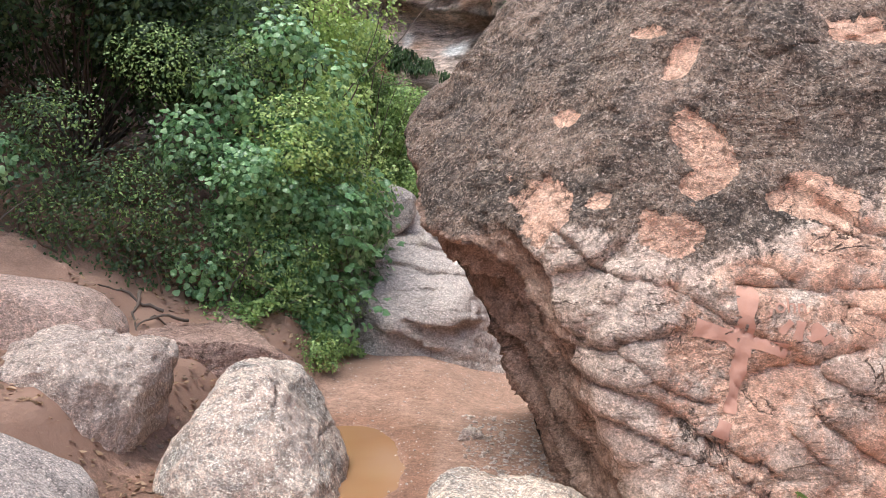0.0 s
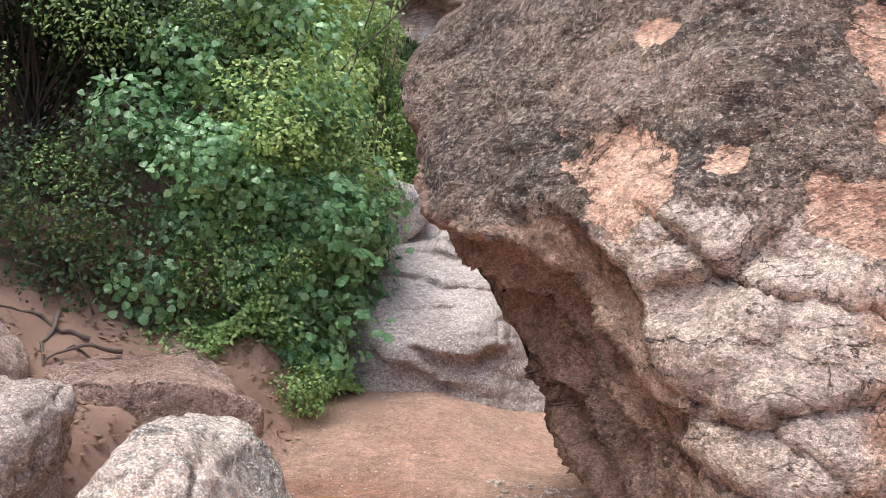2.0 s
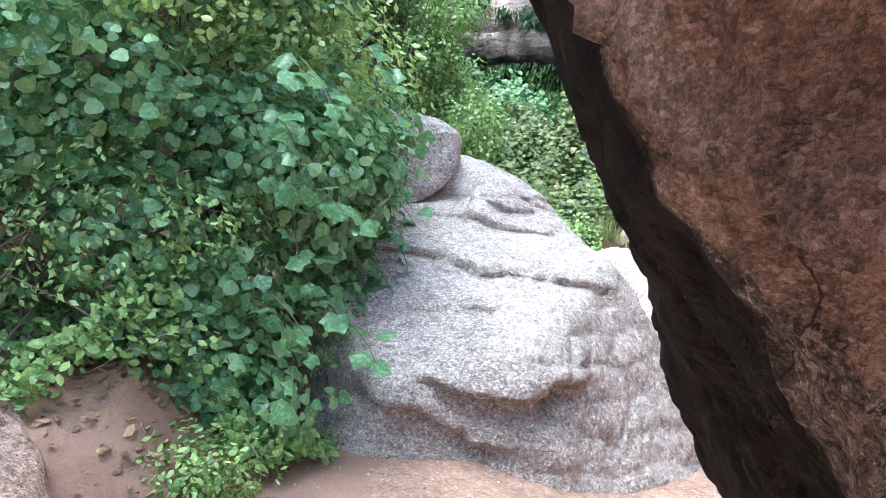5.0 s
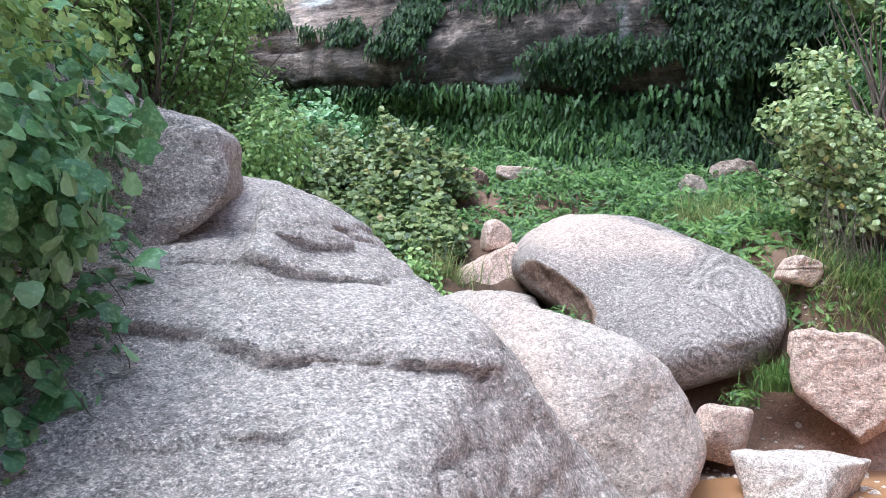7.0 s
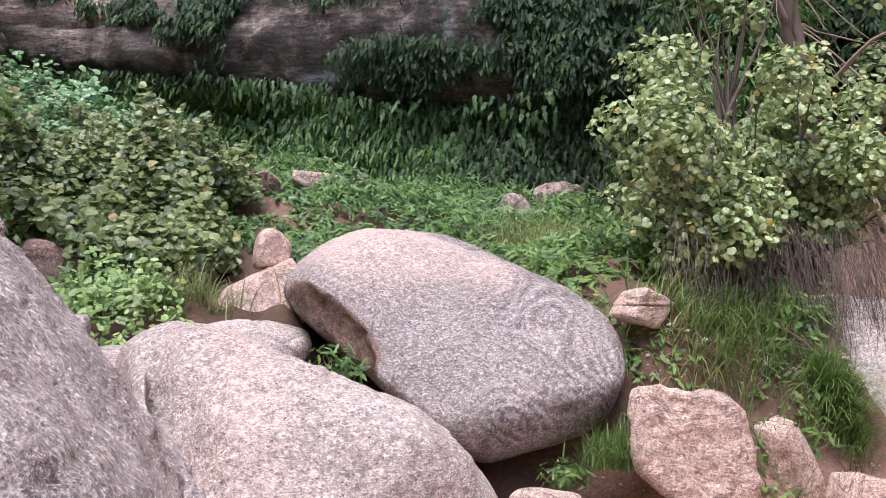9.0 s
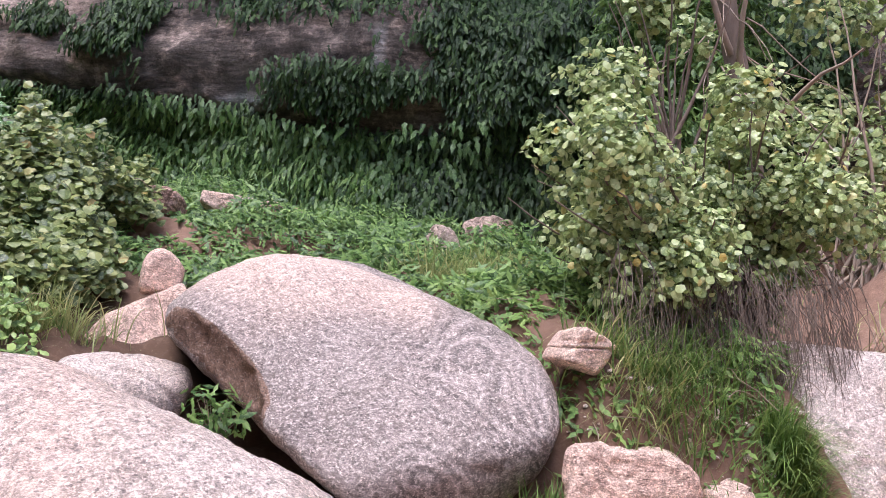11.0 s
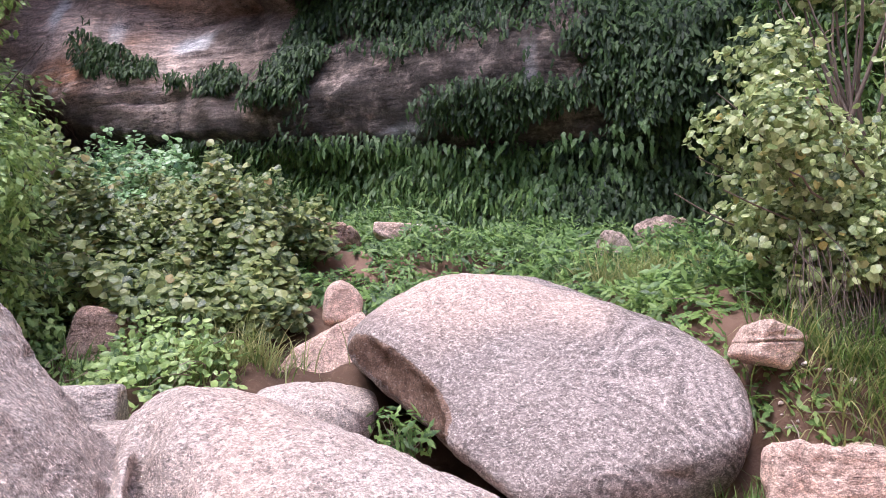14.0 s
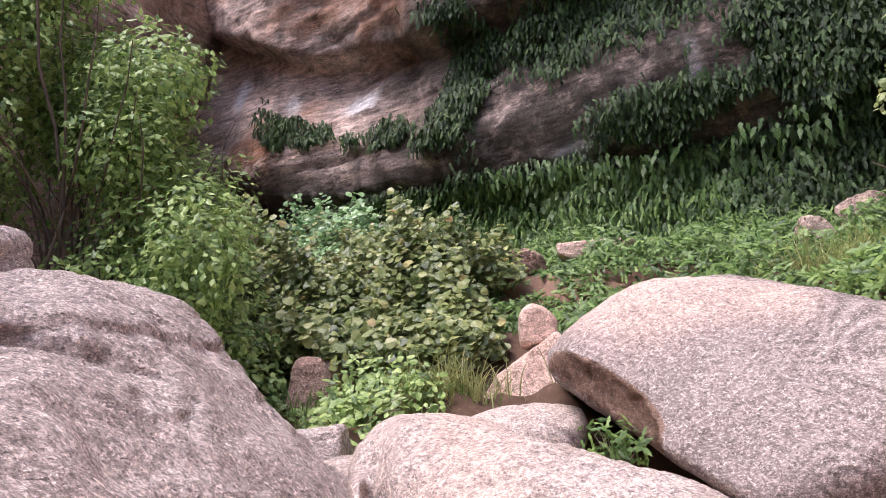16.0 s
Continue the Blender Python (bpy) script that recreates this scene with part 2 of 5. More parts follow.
def coords_of(nt, stretch=(1, 1, 1), turn=(0, 0, 0)):
    g = nt.nodes.new("ShaderNodeNewGeometry")
    m = nt.nodes.new("ShaderNodeMapping")
    m.inputs["Scale"].default_value, m.inputs["Rotation"].default_value = stretch, [radians(a) for a in turn]
    nt.links.new(g.outputs["Position"], m.inputs["Vector"])
    return m.outputs["Vector"]


def mask_of(nt, name):
    a = nt.nodes.new("ShaderNodeAttribute")
    a.attribute_name = name
    return a.outputs["Fac"]


def bump(nt, bsdf, *heights):
    last = None
    for h, strength, dist in heights:
        b = nt.nodes.new("ShaderNodeBump")
        b.inputs["Strength"].default_value, b.inputs["Distance"].default_value = strength, dist
        nt.links.new(h, b.inputs["Height"])
        if last is not None:
            nt.links.new(last, b.inputs["Normal"])
        last = b.outputs["Normal"]
    nt.links.new(last, bsdf.inputs["Normal"])


def grains(nt, scale, coords):
    """A chance value for each grain of a packed, sharp-edged sand or pebble fabric."""
    v = nt.nodes.new("ShaderNodeTexVoronoi")
    v.inputs["Scale"].default_value = scale
    nt.links.new(coords, v.inputs["Vector"])
    sep = nt.nodes.new("ShaderNodeSeparateColor")
    nt.links.new(v.outputs["Color"], sep.inputs[0])
    return sep.outputs[0], v.outputs["Distance"]


def scaled(nt, col, value, low, high, a=0.38, b=0.62):
    """col made darker and lighter as value goes from a to b."""
    r = nt.nodes.new("ShaderNodeMapRange")
    for i, x in ((1, a), (2, b), (3, low), (4, high)):
        r.inputs[i].default_value = x
    nt.links.new(value, r.inputs[0])
    s = nt.nodes.new("ShaderNodeVectorMath")
    s.operation = "SCALE"
    nt.links.new(col, s.inputs[0])
    nt.links.new(r.outputs[0], s.inputs["Scale"])
    return s.outputs[0]


def rock_material(name, pale, deep, dark, speck, dark_amount=0.5, speck_amount=0.6, bands=0.0, band_turn=(8, 10, 0), scars=False, grain=1.0, band_scale=9.0, swirl=0.0, blush=False, chips=0.5):
    m, nt, bsdf = nodes_of(name, 0.88)
    p = coords_of(nt)
    col = mixed(nt, spread(nt, tex_noise(nt, 1.3, 6, 0.6, p), 0.35, 0.65), pale, deep)
    if bands:
        q = coords_of(nt, (0.5, 0.5, band_scale), band_turn)
        col = mixed(nt, times_of(nt, spread(nt, tex_noise(nt, 1.6, 5, 0.65, q, 0.8), 0.45, 0.7), bands), col, deep)
    lines = None
    if swirl:
        curl = tex_noise(nt, 0.75, 1.2, 0.4, coords_of(nt, (1, 1, 1.5), (20, -35, 30)), 1.6)
        sine = nt.nodes.new("ShaderNodeMath")
        sine.operation = "SINE"
        nt.links.new(times_of(nt, times_of(nt, curl, 120.0), times_of(nt, tex_noise(nt, 6, 5, 0.7, p), 3.5), "ADD"), sine.inputs[0])
        lines = sine.outputs[0]
        where = times_of(nt, times_of(nt, mask_of(nt, "curled"), spread(nt, tex_noise(nt, 2.2, 6, 0.7, p), 0.36, 0.6)), swirl)
        col = mixed(nt, times_of(nt, spread(nt, lines, 0.35, 0.85), where), col, tuple(1.4 * c for c in pale))
        col = mixed(nt, times_of(nt, spread(nt, lines, -0.4, -0.9), where), col, dark)
    lichen = times_of(nt, spread(nt, tex_noise(nt, 2.6, 8, 0.68, p), 0.52, 0.64), dark_amount)
    col = mixed(nt, lichen, col, dark)
    fine = tex_noise(nt, 60 * grain, 5, 0.85, p)
    blot = tex_noise(nt, 11 * grain, 8, 0.85, p)
    tiny = tex_noise(nt, 210 * grain, 3, 0.8, p)
    col = mixed(nt, times_of(nt, spread(nt, blot, 0.49, 0.55), min(1.0, 0.6 * dark_amount)), col, dark)
    col = mixed(nt, times_of(nt, spread(nt, fine, 0.54, 0.575), min(1.0, 1.5 * speck_amount)), col, speck)
    col = mixed(nt, times_of(nt, spread(nt, tex_noise(nt, 90 * grain, 5, 0.85, p), 0.555, 0.585), 0.7), col, tuple(0.42 * c for c in deep))
    col = mixed(nt, times_of(nt, spread(nt, tiny, 0.53, 0.6), 0.5), col, tuple(min(0.8, 1.25 * c) for c in pale))
    edges = tex_noise(nt, 16, 6, 0.7, p)
    scar = None
    if scars:
        def cut(name, wob, low, high):
            return spread(nt, times_of(nt, mask_of(nt, name), times_of(nt, times_of(nt, edges, 0.5, "SUBTRACT"), wob), "ADD"), low, high)
        crust = mixed(nt, spread(nt, tex_noise(nt, 1.8, 7, 0.7, p), 0.42, 0.58), (0.075, 0.057, 0.047), (0.225, 0.155, 0.118))
        crust = mixed(nt, times_of(nt, spread(nt, tex_noise(nt, 14, 8, 0.8, p), 0.50, 0.58), 0.7), crust, (0.30, 0.225, 0.175))
        crust = mixed(nt, times_of(nt, spread(nt, tex_noise(nt, 40, 5, 0.85, p), 0.54, 0.59), 0.75), crust, (0.46, 0.37, 0.31))
        crust = mixed(nt, times_of(nt, spread(nt, tex_noise(nt, 55, 4, 0.85, p), 0.52, 0.57), 0.8), crust, (0.040, 0.032, 0.027))
        bare = cut("low", 0.7, -0.03, 0.03)
        col = mixed(nt, bare, crust, col)
        pink = mixed(nt, tex_noise(nt, 16, 5, 0.6, p), (0.46, 0.24, 0.16), (0.66, 0.45, 0.34))
        col = mixed(nt, times_of(nt, times_of(nt, bare, spread(nt, mask_of(nt, "pink"), 0.3, 0.7)), spread(nt, tex_noise(nt, 3.5, 7, 0.7, p), 0.42, 0.56)), col, pink)
        scar = cut("scar", 0.9, -0.015, 0.025)
        col = mixed(nt, times_of(nt, scar, spread(nt, tex_noise(nt, 22, 4, 0.6, p), 0.10, 0.4)), col, pink)
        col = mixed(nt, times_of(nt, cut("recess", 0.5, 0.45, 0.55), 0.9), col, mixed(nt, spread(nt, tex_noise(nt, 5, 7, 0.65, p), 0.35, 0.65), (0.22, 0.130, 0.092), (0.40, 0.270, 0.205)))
    if blush:
        col = mixed(nt, times_of(nt, mask_of(nt, "blush"), 0.8), col, mixed(nt, fine, (0.50, 0.36, 0.29), (0.70, 0.54, 0.45)))
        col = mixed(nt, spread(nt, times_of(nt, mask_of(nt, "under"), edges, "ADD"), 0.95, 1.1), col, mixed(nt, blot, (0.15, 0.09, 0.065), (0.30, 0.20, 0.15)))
    col = scaled(nt, col, tex_noise(nt, 30 * grain, 6, 0.9, p), 0.62, 1.40, 0.4, 0.6)
    flat = coords_of(nt, (1, 1, 1.8), (6, 8, 0))
    cell, gap = grains(nt, 105 * grain, flat)
    col = scaled(nt, col, cell, 0.80, 1.26, 0.0, 1.0)
    col = mixed(nt, times_of(nt, spread(nt, cell, 0.93, 0.95), 0.8 * speck_amount), col, tuple(min(0.8, 1.15 * c) for c in speck))
    col = mixed(nt, times_of(nt, spread(nt, cell, 0.06, 0.04), 0.5), col, tuple(0.6 * c for c in dark))
    col = scaled(nt, col, grains(nt, 260 * grain, flat)[0], 0.72, 1.34, 0.0, 1.0)
    if scars:
        col = mixed(nt, cut("side_shade", 0.6, 0.35, 0.5), col, mixed(nt, spread(nt, tex_noise(nt, 12, 7, 0.75, p), 0.4, 0.65), (0.009, 0.007, 0.006), (0.040, 0.025, 0.016)))
    # flaked plates and hairline cracks
    steps = nt.nodes.new("ShaderNodeMath")
    steps.operation = "FRACT"
    nt.links.new(times_of(nt, times_of(nt, tex_noise(nt, 1.5 * grain, 6, 0.55, coords_of(nt, (1, 1, 1.7), (14, 18, 0)), 0.5), 9.0), times_of(nt, edges, 0.35), "ADD"), steps.inputs[0])
    flake = spread(nt, steps.outputs[0], 0.0, 0.10)
    flake = times_of(nt, flake, times_of(nt, steps.outputs[0], 0.9), "SUBTRACT")
    shown = spread(nt, tex_noise(nt, 1.1, 4, 0.6, p), 0.42, 0.56)
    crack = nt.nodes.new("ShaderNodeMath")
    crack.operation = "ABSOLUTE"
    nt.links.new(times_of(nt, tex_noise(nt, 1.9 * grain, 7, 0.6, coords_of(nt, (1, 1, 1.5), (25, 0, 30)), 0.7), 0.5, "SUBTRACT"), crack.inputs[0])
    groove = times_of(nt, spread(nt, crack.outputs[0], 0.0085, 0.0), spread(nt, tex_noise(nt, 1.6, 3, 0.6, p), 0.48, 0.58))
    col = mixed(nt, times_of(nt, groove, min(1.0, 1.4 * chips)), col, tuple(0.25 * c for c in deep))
    nt.links.new(col, bsdf.inputs["Base Color"])
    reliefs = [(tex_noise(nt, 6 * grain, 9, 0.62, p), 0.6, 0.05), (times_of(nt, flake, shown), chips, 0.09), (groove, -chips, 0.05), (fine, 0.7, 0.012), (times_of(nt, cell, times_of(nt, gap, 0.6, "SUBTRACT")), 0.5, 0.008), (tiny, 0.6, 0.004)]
    if scar is not None:
        reliefs.insert(1, (scar, -0.9, 0.03))
    if lines is not None:
        reliefs.insert(1, (times_of(nt, lines, where), 0.4, 0.014))
    for i, (h, strength, dist) in enumerate(reliefs):
        if strength < 0:
            reliefs[i] = (times_of(nt, 1.0, h, "SUBTRACT"), -strength, dist)
    bump(nt, bsdf, *reliefs)
    return m


def leaf_material(name, light, mid, deep, thin=0.35, gloss=0.5, sick=None):
    m, nt, bsdf = nodes_of(name, gloss)
    bsdf.inputs["Specular IOR Level"].default_value = 0.5
    g = nt.nodes.new("ShaderNodeNewGeometry")
    r = nt.nodes.new("ShaderNodeValToRGB")
    nt.links.new(g.outputs["Random Per Island"], r.inputs[0])
    e = r.color_ramp.elements
    e[0].color, e[1].color = (*deep, 1), (*light, 1)
    e.new(0.5).color = (*mid, 1)
    if sick:
        e.new(0.965).color = (*light, 1)
        e[len(e) - 1].position = 1.0
        e[len(e) - 1].color = (*sick, 1)
    p = coords_of(nt)
    col = mixed(nt, times_of(nt, spread(nt, tex_noise(nt, 60, 3, 0.6, p), 0.45, 0.7), 0.35), r.outputs[0], tuple(c * 1.5 for c in light))
    nt.links.new(col, bsdf.inputs["Base Color"])
    t = nt.nodes.new("ShaderNodeBsdfTranslucent")
    nt.links.new(col, t.inputs["Color"])
    mx = nt.nodes.new("ShaderNodeMixShader")
    mx.inputs[0].default_value = thin
    nt.links.new(bsdf.outputs[0], mx.inputs[1])
    nt.links.new(t.outputs[0], mx.inputs[2])
    nt.links.new(mx.outputs[0], nt.nodes["Material Output"].inputs["Surface"])
    return m


def bark_material(name, a, b):
    m, nt, bsdf = nodes_of(name, 0.9)
    p = coords_of(nt, (9, 9, 2))
    f = tex_noise(nt, 3, 6, 0.7, p)
    nt.links.new(mixed(nt, f, a, b), bsdf.inputs["Base Color"])
    bump(nt, bsdf, (f, 0.6, 0.01))
    return m


def ground_material():
    m, nt, bsdf = nodes_of("sand_and_soil", 0.95)
    p = coords_of(nt)
    sand = mixed(nt, tex_noise(nt, 1.1, 6, 0.6, p), (0.34, 0.195, 0.135), (0.46, 0.30, 0.225))
    sand = mixed(nt, times_of(nt, spread(nt, tex_noise(nt, 45, 4, 0.7, p), 0.55, 0.72), 0.5), sand, (0.30, 0.16, 0.11))
    sand = mixed(nt, times_of(nt, spread(nt, tex_noise(nt, 80, 3, 0.6, p), 0.62, 0.72), 0.6), sand, (0.62, 0.48, 0.40))
    sand = mixed(nt, times_of(nt, mask_of(nt, "wet"), 0.6), sand, (0.20, 0.09, 0.05))
    soil = mixed(nt, tex_noise(nt, 3.0, 8, 0.7, p), (0.05, 0.032, 0.022), (0.17, 0.10, 0.065))
    soil = mixed(nt, times_of(nt, spread(nt, tex_noise(nt, 25, 5, 0.7, p), 0.5, 0.7), 0.5), soil, (0.22, 0.15, 0.10))
    earth = mixed(nt, tex_noise(nt, 2.2, 8, 0.7, p), (0.28, 0.155, 0.105), (0.45, 0.29, 0.21))
    sand = scaled(nt, sand, tex_noise(nt, 18, 6, 0.85, p), 0.75, 1.25)
    sand = scaled(nt, sand, tex_noise(nt, 90, 4, 0.9, p), 0.65, 1.35)
    sand = scaled(nt, sand, grains(nt, 120, p)[0], 0.78, 1.25, 0.0, 1.0)
    sand = scaled(nt, sand, tex_noise(nt, 3.5, 7, 0.7, p), 0.82, 1.14)
    col = mixed(nt, mask_of(nt, "soil"), sand, soil)
    col = mixed(nt, mask_of(nt, "earth"), col, earth)
    nt.links.new(col, bsdf.inputs["Base Color"])
    bump(nt, bsdf, (tex_noise(nt, 7, 8, 0.7, p), 0.5, 0.05), (tex_noise(nt, 70, 4, 0.7, p), 0.6, 0.012))
    return m


GREY_ROCK = rock_material("grey_pink_sandstone", (0.54, 0.455, 0.40), (0.42, 0.34, 0.30), (0.20, 0.175, 0.16), (0.70, 0.62, 0.56), 0.28, 0.5)
PALE_ROCK = rock_material("pale_pink_sandstone", (0.60, 0.50, 0.435), (0.52, 0.415, 0.35), (0.25, 0.21, 0.19), (0.68, 0.59, 0.53), 0.14, 0.4, blush=True, chips=0.3)
CREAM_ROCK = rock_material("cream_lichened_sandstone", (0.74, 0.59, 0.475), (0.64, 0.465, 0.365), (0.22, 0.19, 0.17), (0.80, 0.72, 0.63), 0.85, 0.6, chips=0.6)
WASH_ROCK = rock_material("pink_cream_sandstone", (0.62, 0.49, 0.40), (0.52, 0.385, 0.31), (0.24, 0.19, 0.165), (0.74, 0.65, 0.57), 0.4, 0.5, chips=0.6)
SWIRL_ROCK = rock_material("swirled_grey_sandstone", (0.33, 0.275, 0.25), (0.25, 0.205, 0.185), (0.13, 0.112, 0.105), (0.56, 0.49, 0.44), 0.30, 0.45, 0.3, (35, -30, 20), band_scale=7.0, swirl=0.75, blush=True, chips=0.25)
PINK_ROCK = rock_material("pink_sandstone", (0.64, 0.475, 0.385), (0.53, 0.36, 0.285), (0.30, 0.20, 0.155), (0.72, 0.57, 0.48), 0.12, 0.25, 0.6)
RED_ROCK = rock_material("red_brown_sandstone", (0.50, 0.335, 0.265), (0.37, 0.225, 0.17), (0.16, 0.10, 0.08), (0.54, 0.40, 0.32), 0.35, 0.4, 0.6, chips=0.7)
PIT_ROCK = rock_material("pitted_brown_sandstone", (0.50, 0.38, 0.31), (0.30, 0.21, 0.165), (0.12, 0.09, 0.075), (0.60, 0.50, 0.43), 0.7, 0.4, 0.4)
LEAN_ROCK = rock_material("weathered_leaning_sandstone", (0.55, 0.43, 0.355), (0.47, 0.335, 0.265), (0.24, 0.19, 0.16), (0.66, 0.54, 0.46), 0.2, 0.2, scars=True, chips=0.9)
GROUND = ground_material()
BARK = bark_material("grey_brown_bark", (0.09, 0.065, 0.05), (0.22, 0.17, 0.135))
DRY = bark_material("dry_stems", (0.20, 0.15, 0.11), (0.38, 0.30, 0.23))
VINE_LEAF = leaf_material("vine_leaf", (0.42, 0.60, 0.30), (0.20, 0.37, 0.14), (0.05, 0.12, 0.04), gloss=0.28)
SUNLIT_LEAF = leaf_material("sunlit_tree_leaf", (0.60, 0.70, 0.26), (0.43, 0.57, 0.18), (0.22, 0.33, 0.085), gloss=0.4)
SHADE_LEAF = leaf_material("shaded_tree_leaf", (0.14, 0.20, 0.07), (0.06, 0.10, 0.035), (0.02, 0.04, 0.014), gloss=0.5)
TREE_LEAF = leaf_material("small_tree_leaf", (0.47, 0.60, 0.21), (0.26, 0.39, 0.11), (0.07, 0.14, 0.04), gloss=0.4)
SHRUB_LEAF = leaf_material("olive_shrub_leaf", (0.54, 0.60, 0.30), (0.28, 0.36, 0.12), (0.07, 0.115, 0.04), gloss=0.34, sick=(0.50, 0.38, 0.09))
SLOPE_LEAF = leaf_material("slope_vine_leaf", (0.37, 0.40, 0.15), (0.17, 0.23, 0.07), (0.045, 0.08, 0.028), gloss=0.4, sick=(0.38, 0.26, 0.09))
FERN_LEAF = leaf_material("fern_leaf", (0.23, 0.35, 0.095), (0.105, 0.20, 0.048), (0.025, 0.06, 0.018))
SHADED_FERN = leaf_material("shaded_fern_leaf", (0.085, 0.15, 0.04), (0.034, 0.072, 0.019), (0.009, 0.022, 0.008), gloss=0.6)
GRASS_LEAF = leaf_material("grass_blade", (0.26, 0.36, 0.10), (0.13, 0.23, 0.05), (0.07, 0.13, 0.035))
PALE_GRASS = leaf_material("yellowing_grass", (0.46, 0.44, 0.20), (0.30, 0.34, 0.12), (0.16, 0.22, 0.07))
DEAD_LEAF = leaf_material("dead_leaf", (0.46, 0.30, 0.17), (0.28, 0.17, 0.10), (0.13, 0.08, 0.05), 0.15)


def cliff_material():
    m, nt, bsdf = nodes_of("stained_cliff_sandstone", 0.9)
    p = coords_of(nt)
    q = coords_of(nt, (0.7, 0.7, 1.9), (10, 24, 0))
    tall = coords_of(nt, (2.2, 2.2, 0.25))
    col = mixed(nt, spread(nt, tex_noise(nt, 0.8, 7, 0.6, q, 0.6), 0.4, 0.65), (0.66, 0.52, 0.44), (0.52, 0.385, 0.31))
    col = mixed(nt, times_of(nt, spread(nt, tex_noise(nt, 2.5, 9, 0.78, q, 0.8), 0.5, 0.58), 0.5), col, (0.21, 0.155, 0.13))
    col = mixed(nt, times_of(nt, spread(nt, tex_noise(nt, 0.9, 5, 0.6, tall), 0.52, 0.68), 0.55), col, (0.15, 0.115, 0.095))
    col = mixed(nt, times_of(nt, mask_of(nt, "rust"), spread(nt, tex_noise(nt, 1.6, 6, 0.6, q), 0.3, 0.6)), col, (0.45, 0.24, 0.14))
    col = mixed(nt, times_of(nt, mask_of(nt, "stain_shade"), spread(nt, tex_noise(nt, 2.2, 7, 0.65, p), 0.22, 0.55)), col, (0.075, 0.063, 0.053))
    col = mixed(nt, times_of(nt, mask_of(nt, "white"), spread(nt, tex_noise(nt, 5, 6, 0.7, tall), 0.2, 0.42)), col, (0.78, 0.76, 0.74))
    col = mixed(nt, times_of(nt, spread(nt, tex_noise(nt, 14, 6, 0.75, p), 0.55, 0.7), 0.5), col, (0.15, 0.12, 0.10))
    beds = coords_of(nt, (0.8, 0.8, 4.5), (10, 30, 0))
    crack = nt.nodes.new("ShaderNodeMath")
    crack.operation = "ABSOLUTE"
    nt.links.new(times_of(nt, tex_noise(nt, 1.5, 7, 0.65, beds, 0.6), 0.5, "SUBTRACT"), crack.inputs[0])
    seam = times_of(nt, spread(nt, crack.outputs[0], 0.014, 0.002), spread(nt, tex_noise(nt, 0.9, 3, 0.6, p), 0.45, 0.56))
    col = mixed(nt, times_of(nt, seam, 0.8), col, (0.05, 0.04, 0.034))
    col = scaled(nt, col, tex_noise(nt, 3.2, 8, 0.75, beds), 0.6, 1.45, 0.38, 0.62)
    col = scaled(nt, col, grains(nt, 38, p)[0], 0.78, 1.24, 0.0, 1.0)
    nt.links.new(col, bsdf.inputs["Base Color"])
    bump(nt, bsdf, (tex_noise(nt, 2.2, 9, 0.7, q), 0.7, 0.15), (tex_noise(nt, 3.2, 8, 0.75, beds), 0.6, 0.12), (times_of(nt, 1.0, seam, "SUBTRACT"), 0.8, 0.06), (tex_noise(nt, 16, 6, 0.7, p), 0.5, 0.03))
    return m


CLIFF = cliff_material()


# ---- the ground: one sheet ----
def ground_z(x, y):
    x, y = np.asarray(x, float), np.asarray(y, float)
    p = np.stack([x, y, 0 * x], -1).reshape(-1, 3)
    z = 0.25 * ramp(y, 6.6, 8.8) * (1 - ramp(x, -0.3, 0.9)) * (1 - ramp(y, 9.6, 11)) + 0.06 * ramp(y, 7.5, 9.5)
    z = z - 0.11 * np.exp(-(((x + 0.62 + 0.12 * (y - 6)) / 0.36) ** 2 + ((y - 5.9) / 1.25) ** 2) ** 1.5)
    edge = np.interp(y, [-5, 3, 6, 7.2, 8, 9, 10.5, 13, 16, 20], [-2.4, -2.0, -1.8, -1.45, -1.1, -1.05, -1.4, -1.5, -1.6, -2.5])
    u = edge - x
    bank = 0.55 * ramp(u, 0, 0.55) + 0.42 * np.clip(u - 0.6, 0, 2.2) + 0.9 * np.clip(u - 2.8, 0, 4) + 0.25 * np.clip(u - 6, 0, None)
    mid = np.interp(y, [12.6, 13.4, 14.5, 16, 18, 20.5, 24, 30, 60], [0, 0.7, 1.1, 1.55, 2.32, 2.9, 3.8, 7.3, 12])
    right = np.interp(y, [12.35, 12.9, 14, 18, 21, 24, 60], [0, 1.2, 1.7, 2.32, 2.9, 3.8, 9])
    w = ramp(x, 3.1, 3.8)
    hill = mid * (1 - w) + right * w
    side = 1.6 * ramp(x, 6.0, 8.0) * ramp(y, 7, 11) + 0.5 * np.clip(x - 7.0, 0, 14) * ramp(y, 7, 11)
    z = z + np.maximum(np.maximum(bank, hill), side)
    rough = ramp(z, 0.25, 0.9)
    n1 = (fbm(p, 0.9, 4, 0.5, 3)).reshape(x.shape)
    n2 = (fbm(p, 6.0, 3, 0.5, 9)).reshape(x.shape)
    return z + rough * 0.16 * n1 + (0.008 + 0.045 * rough) * n2


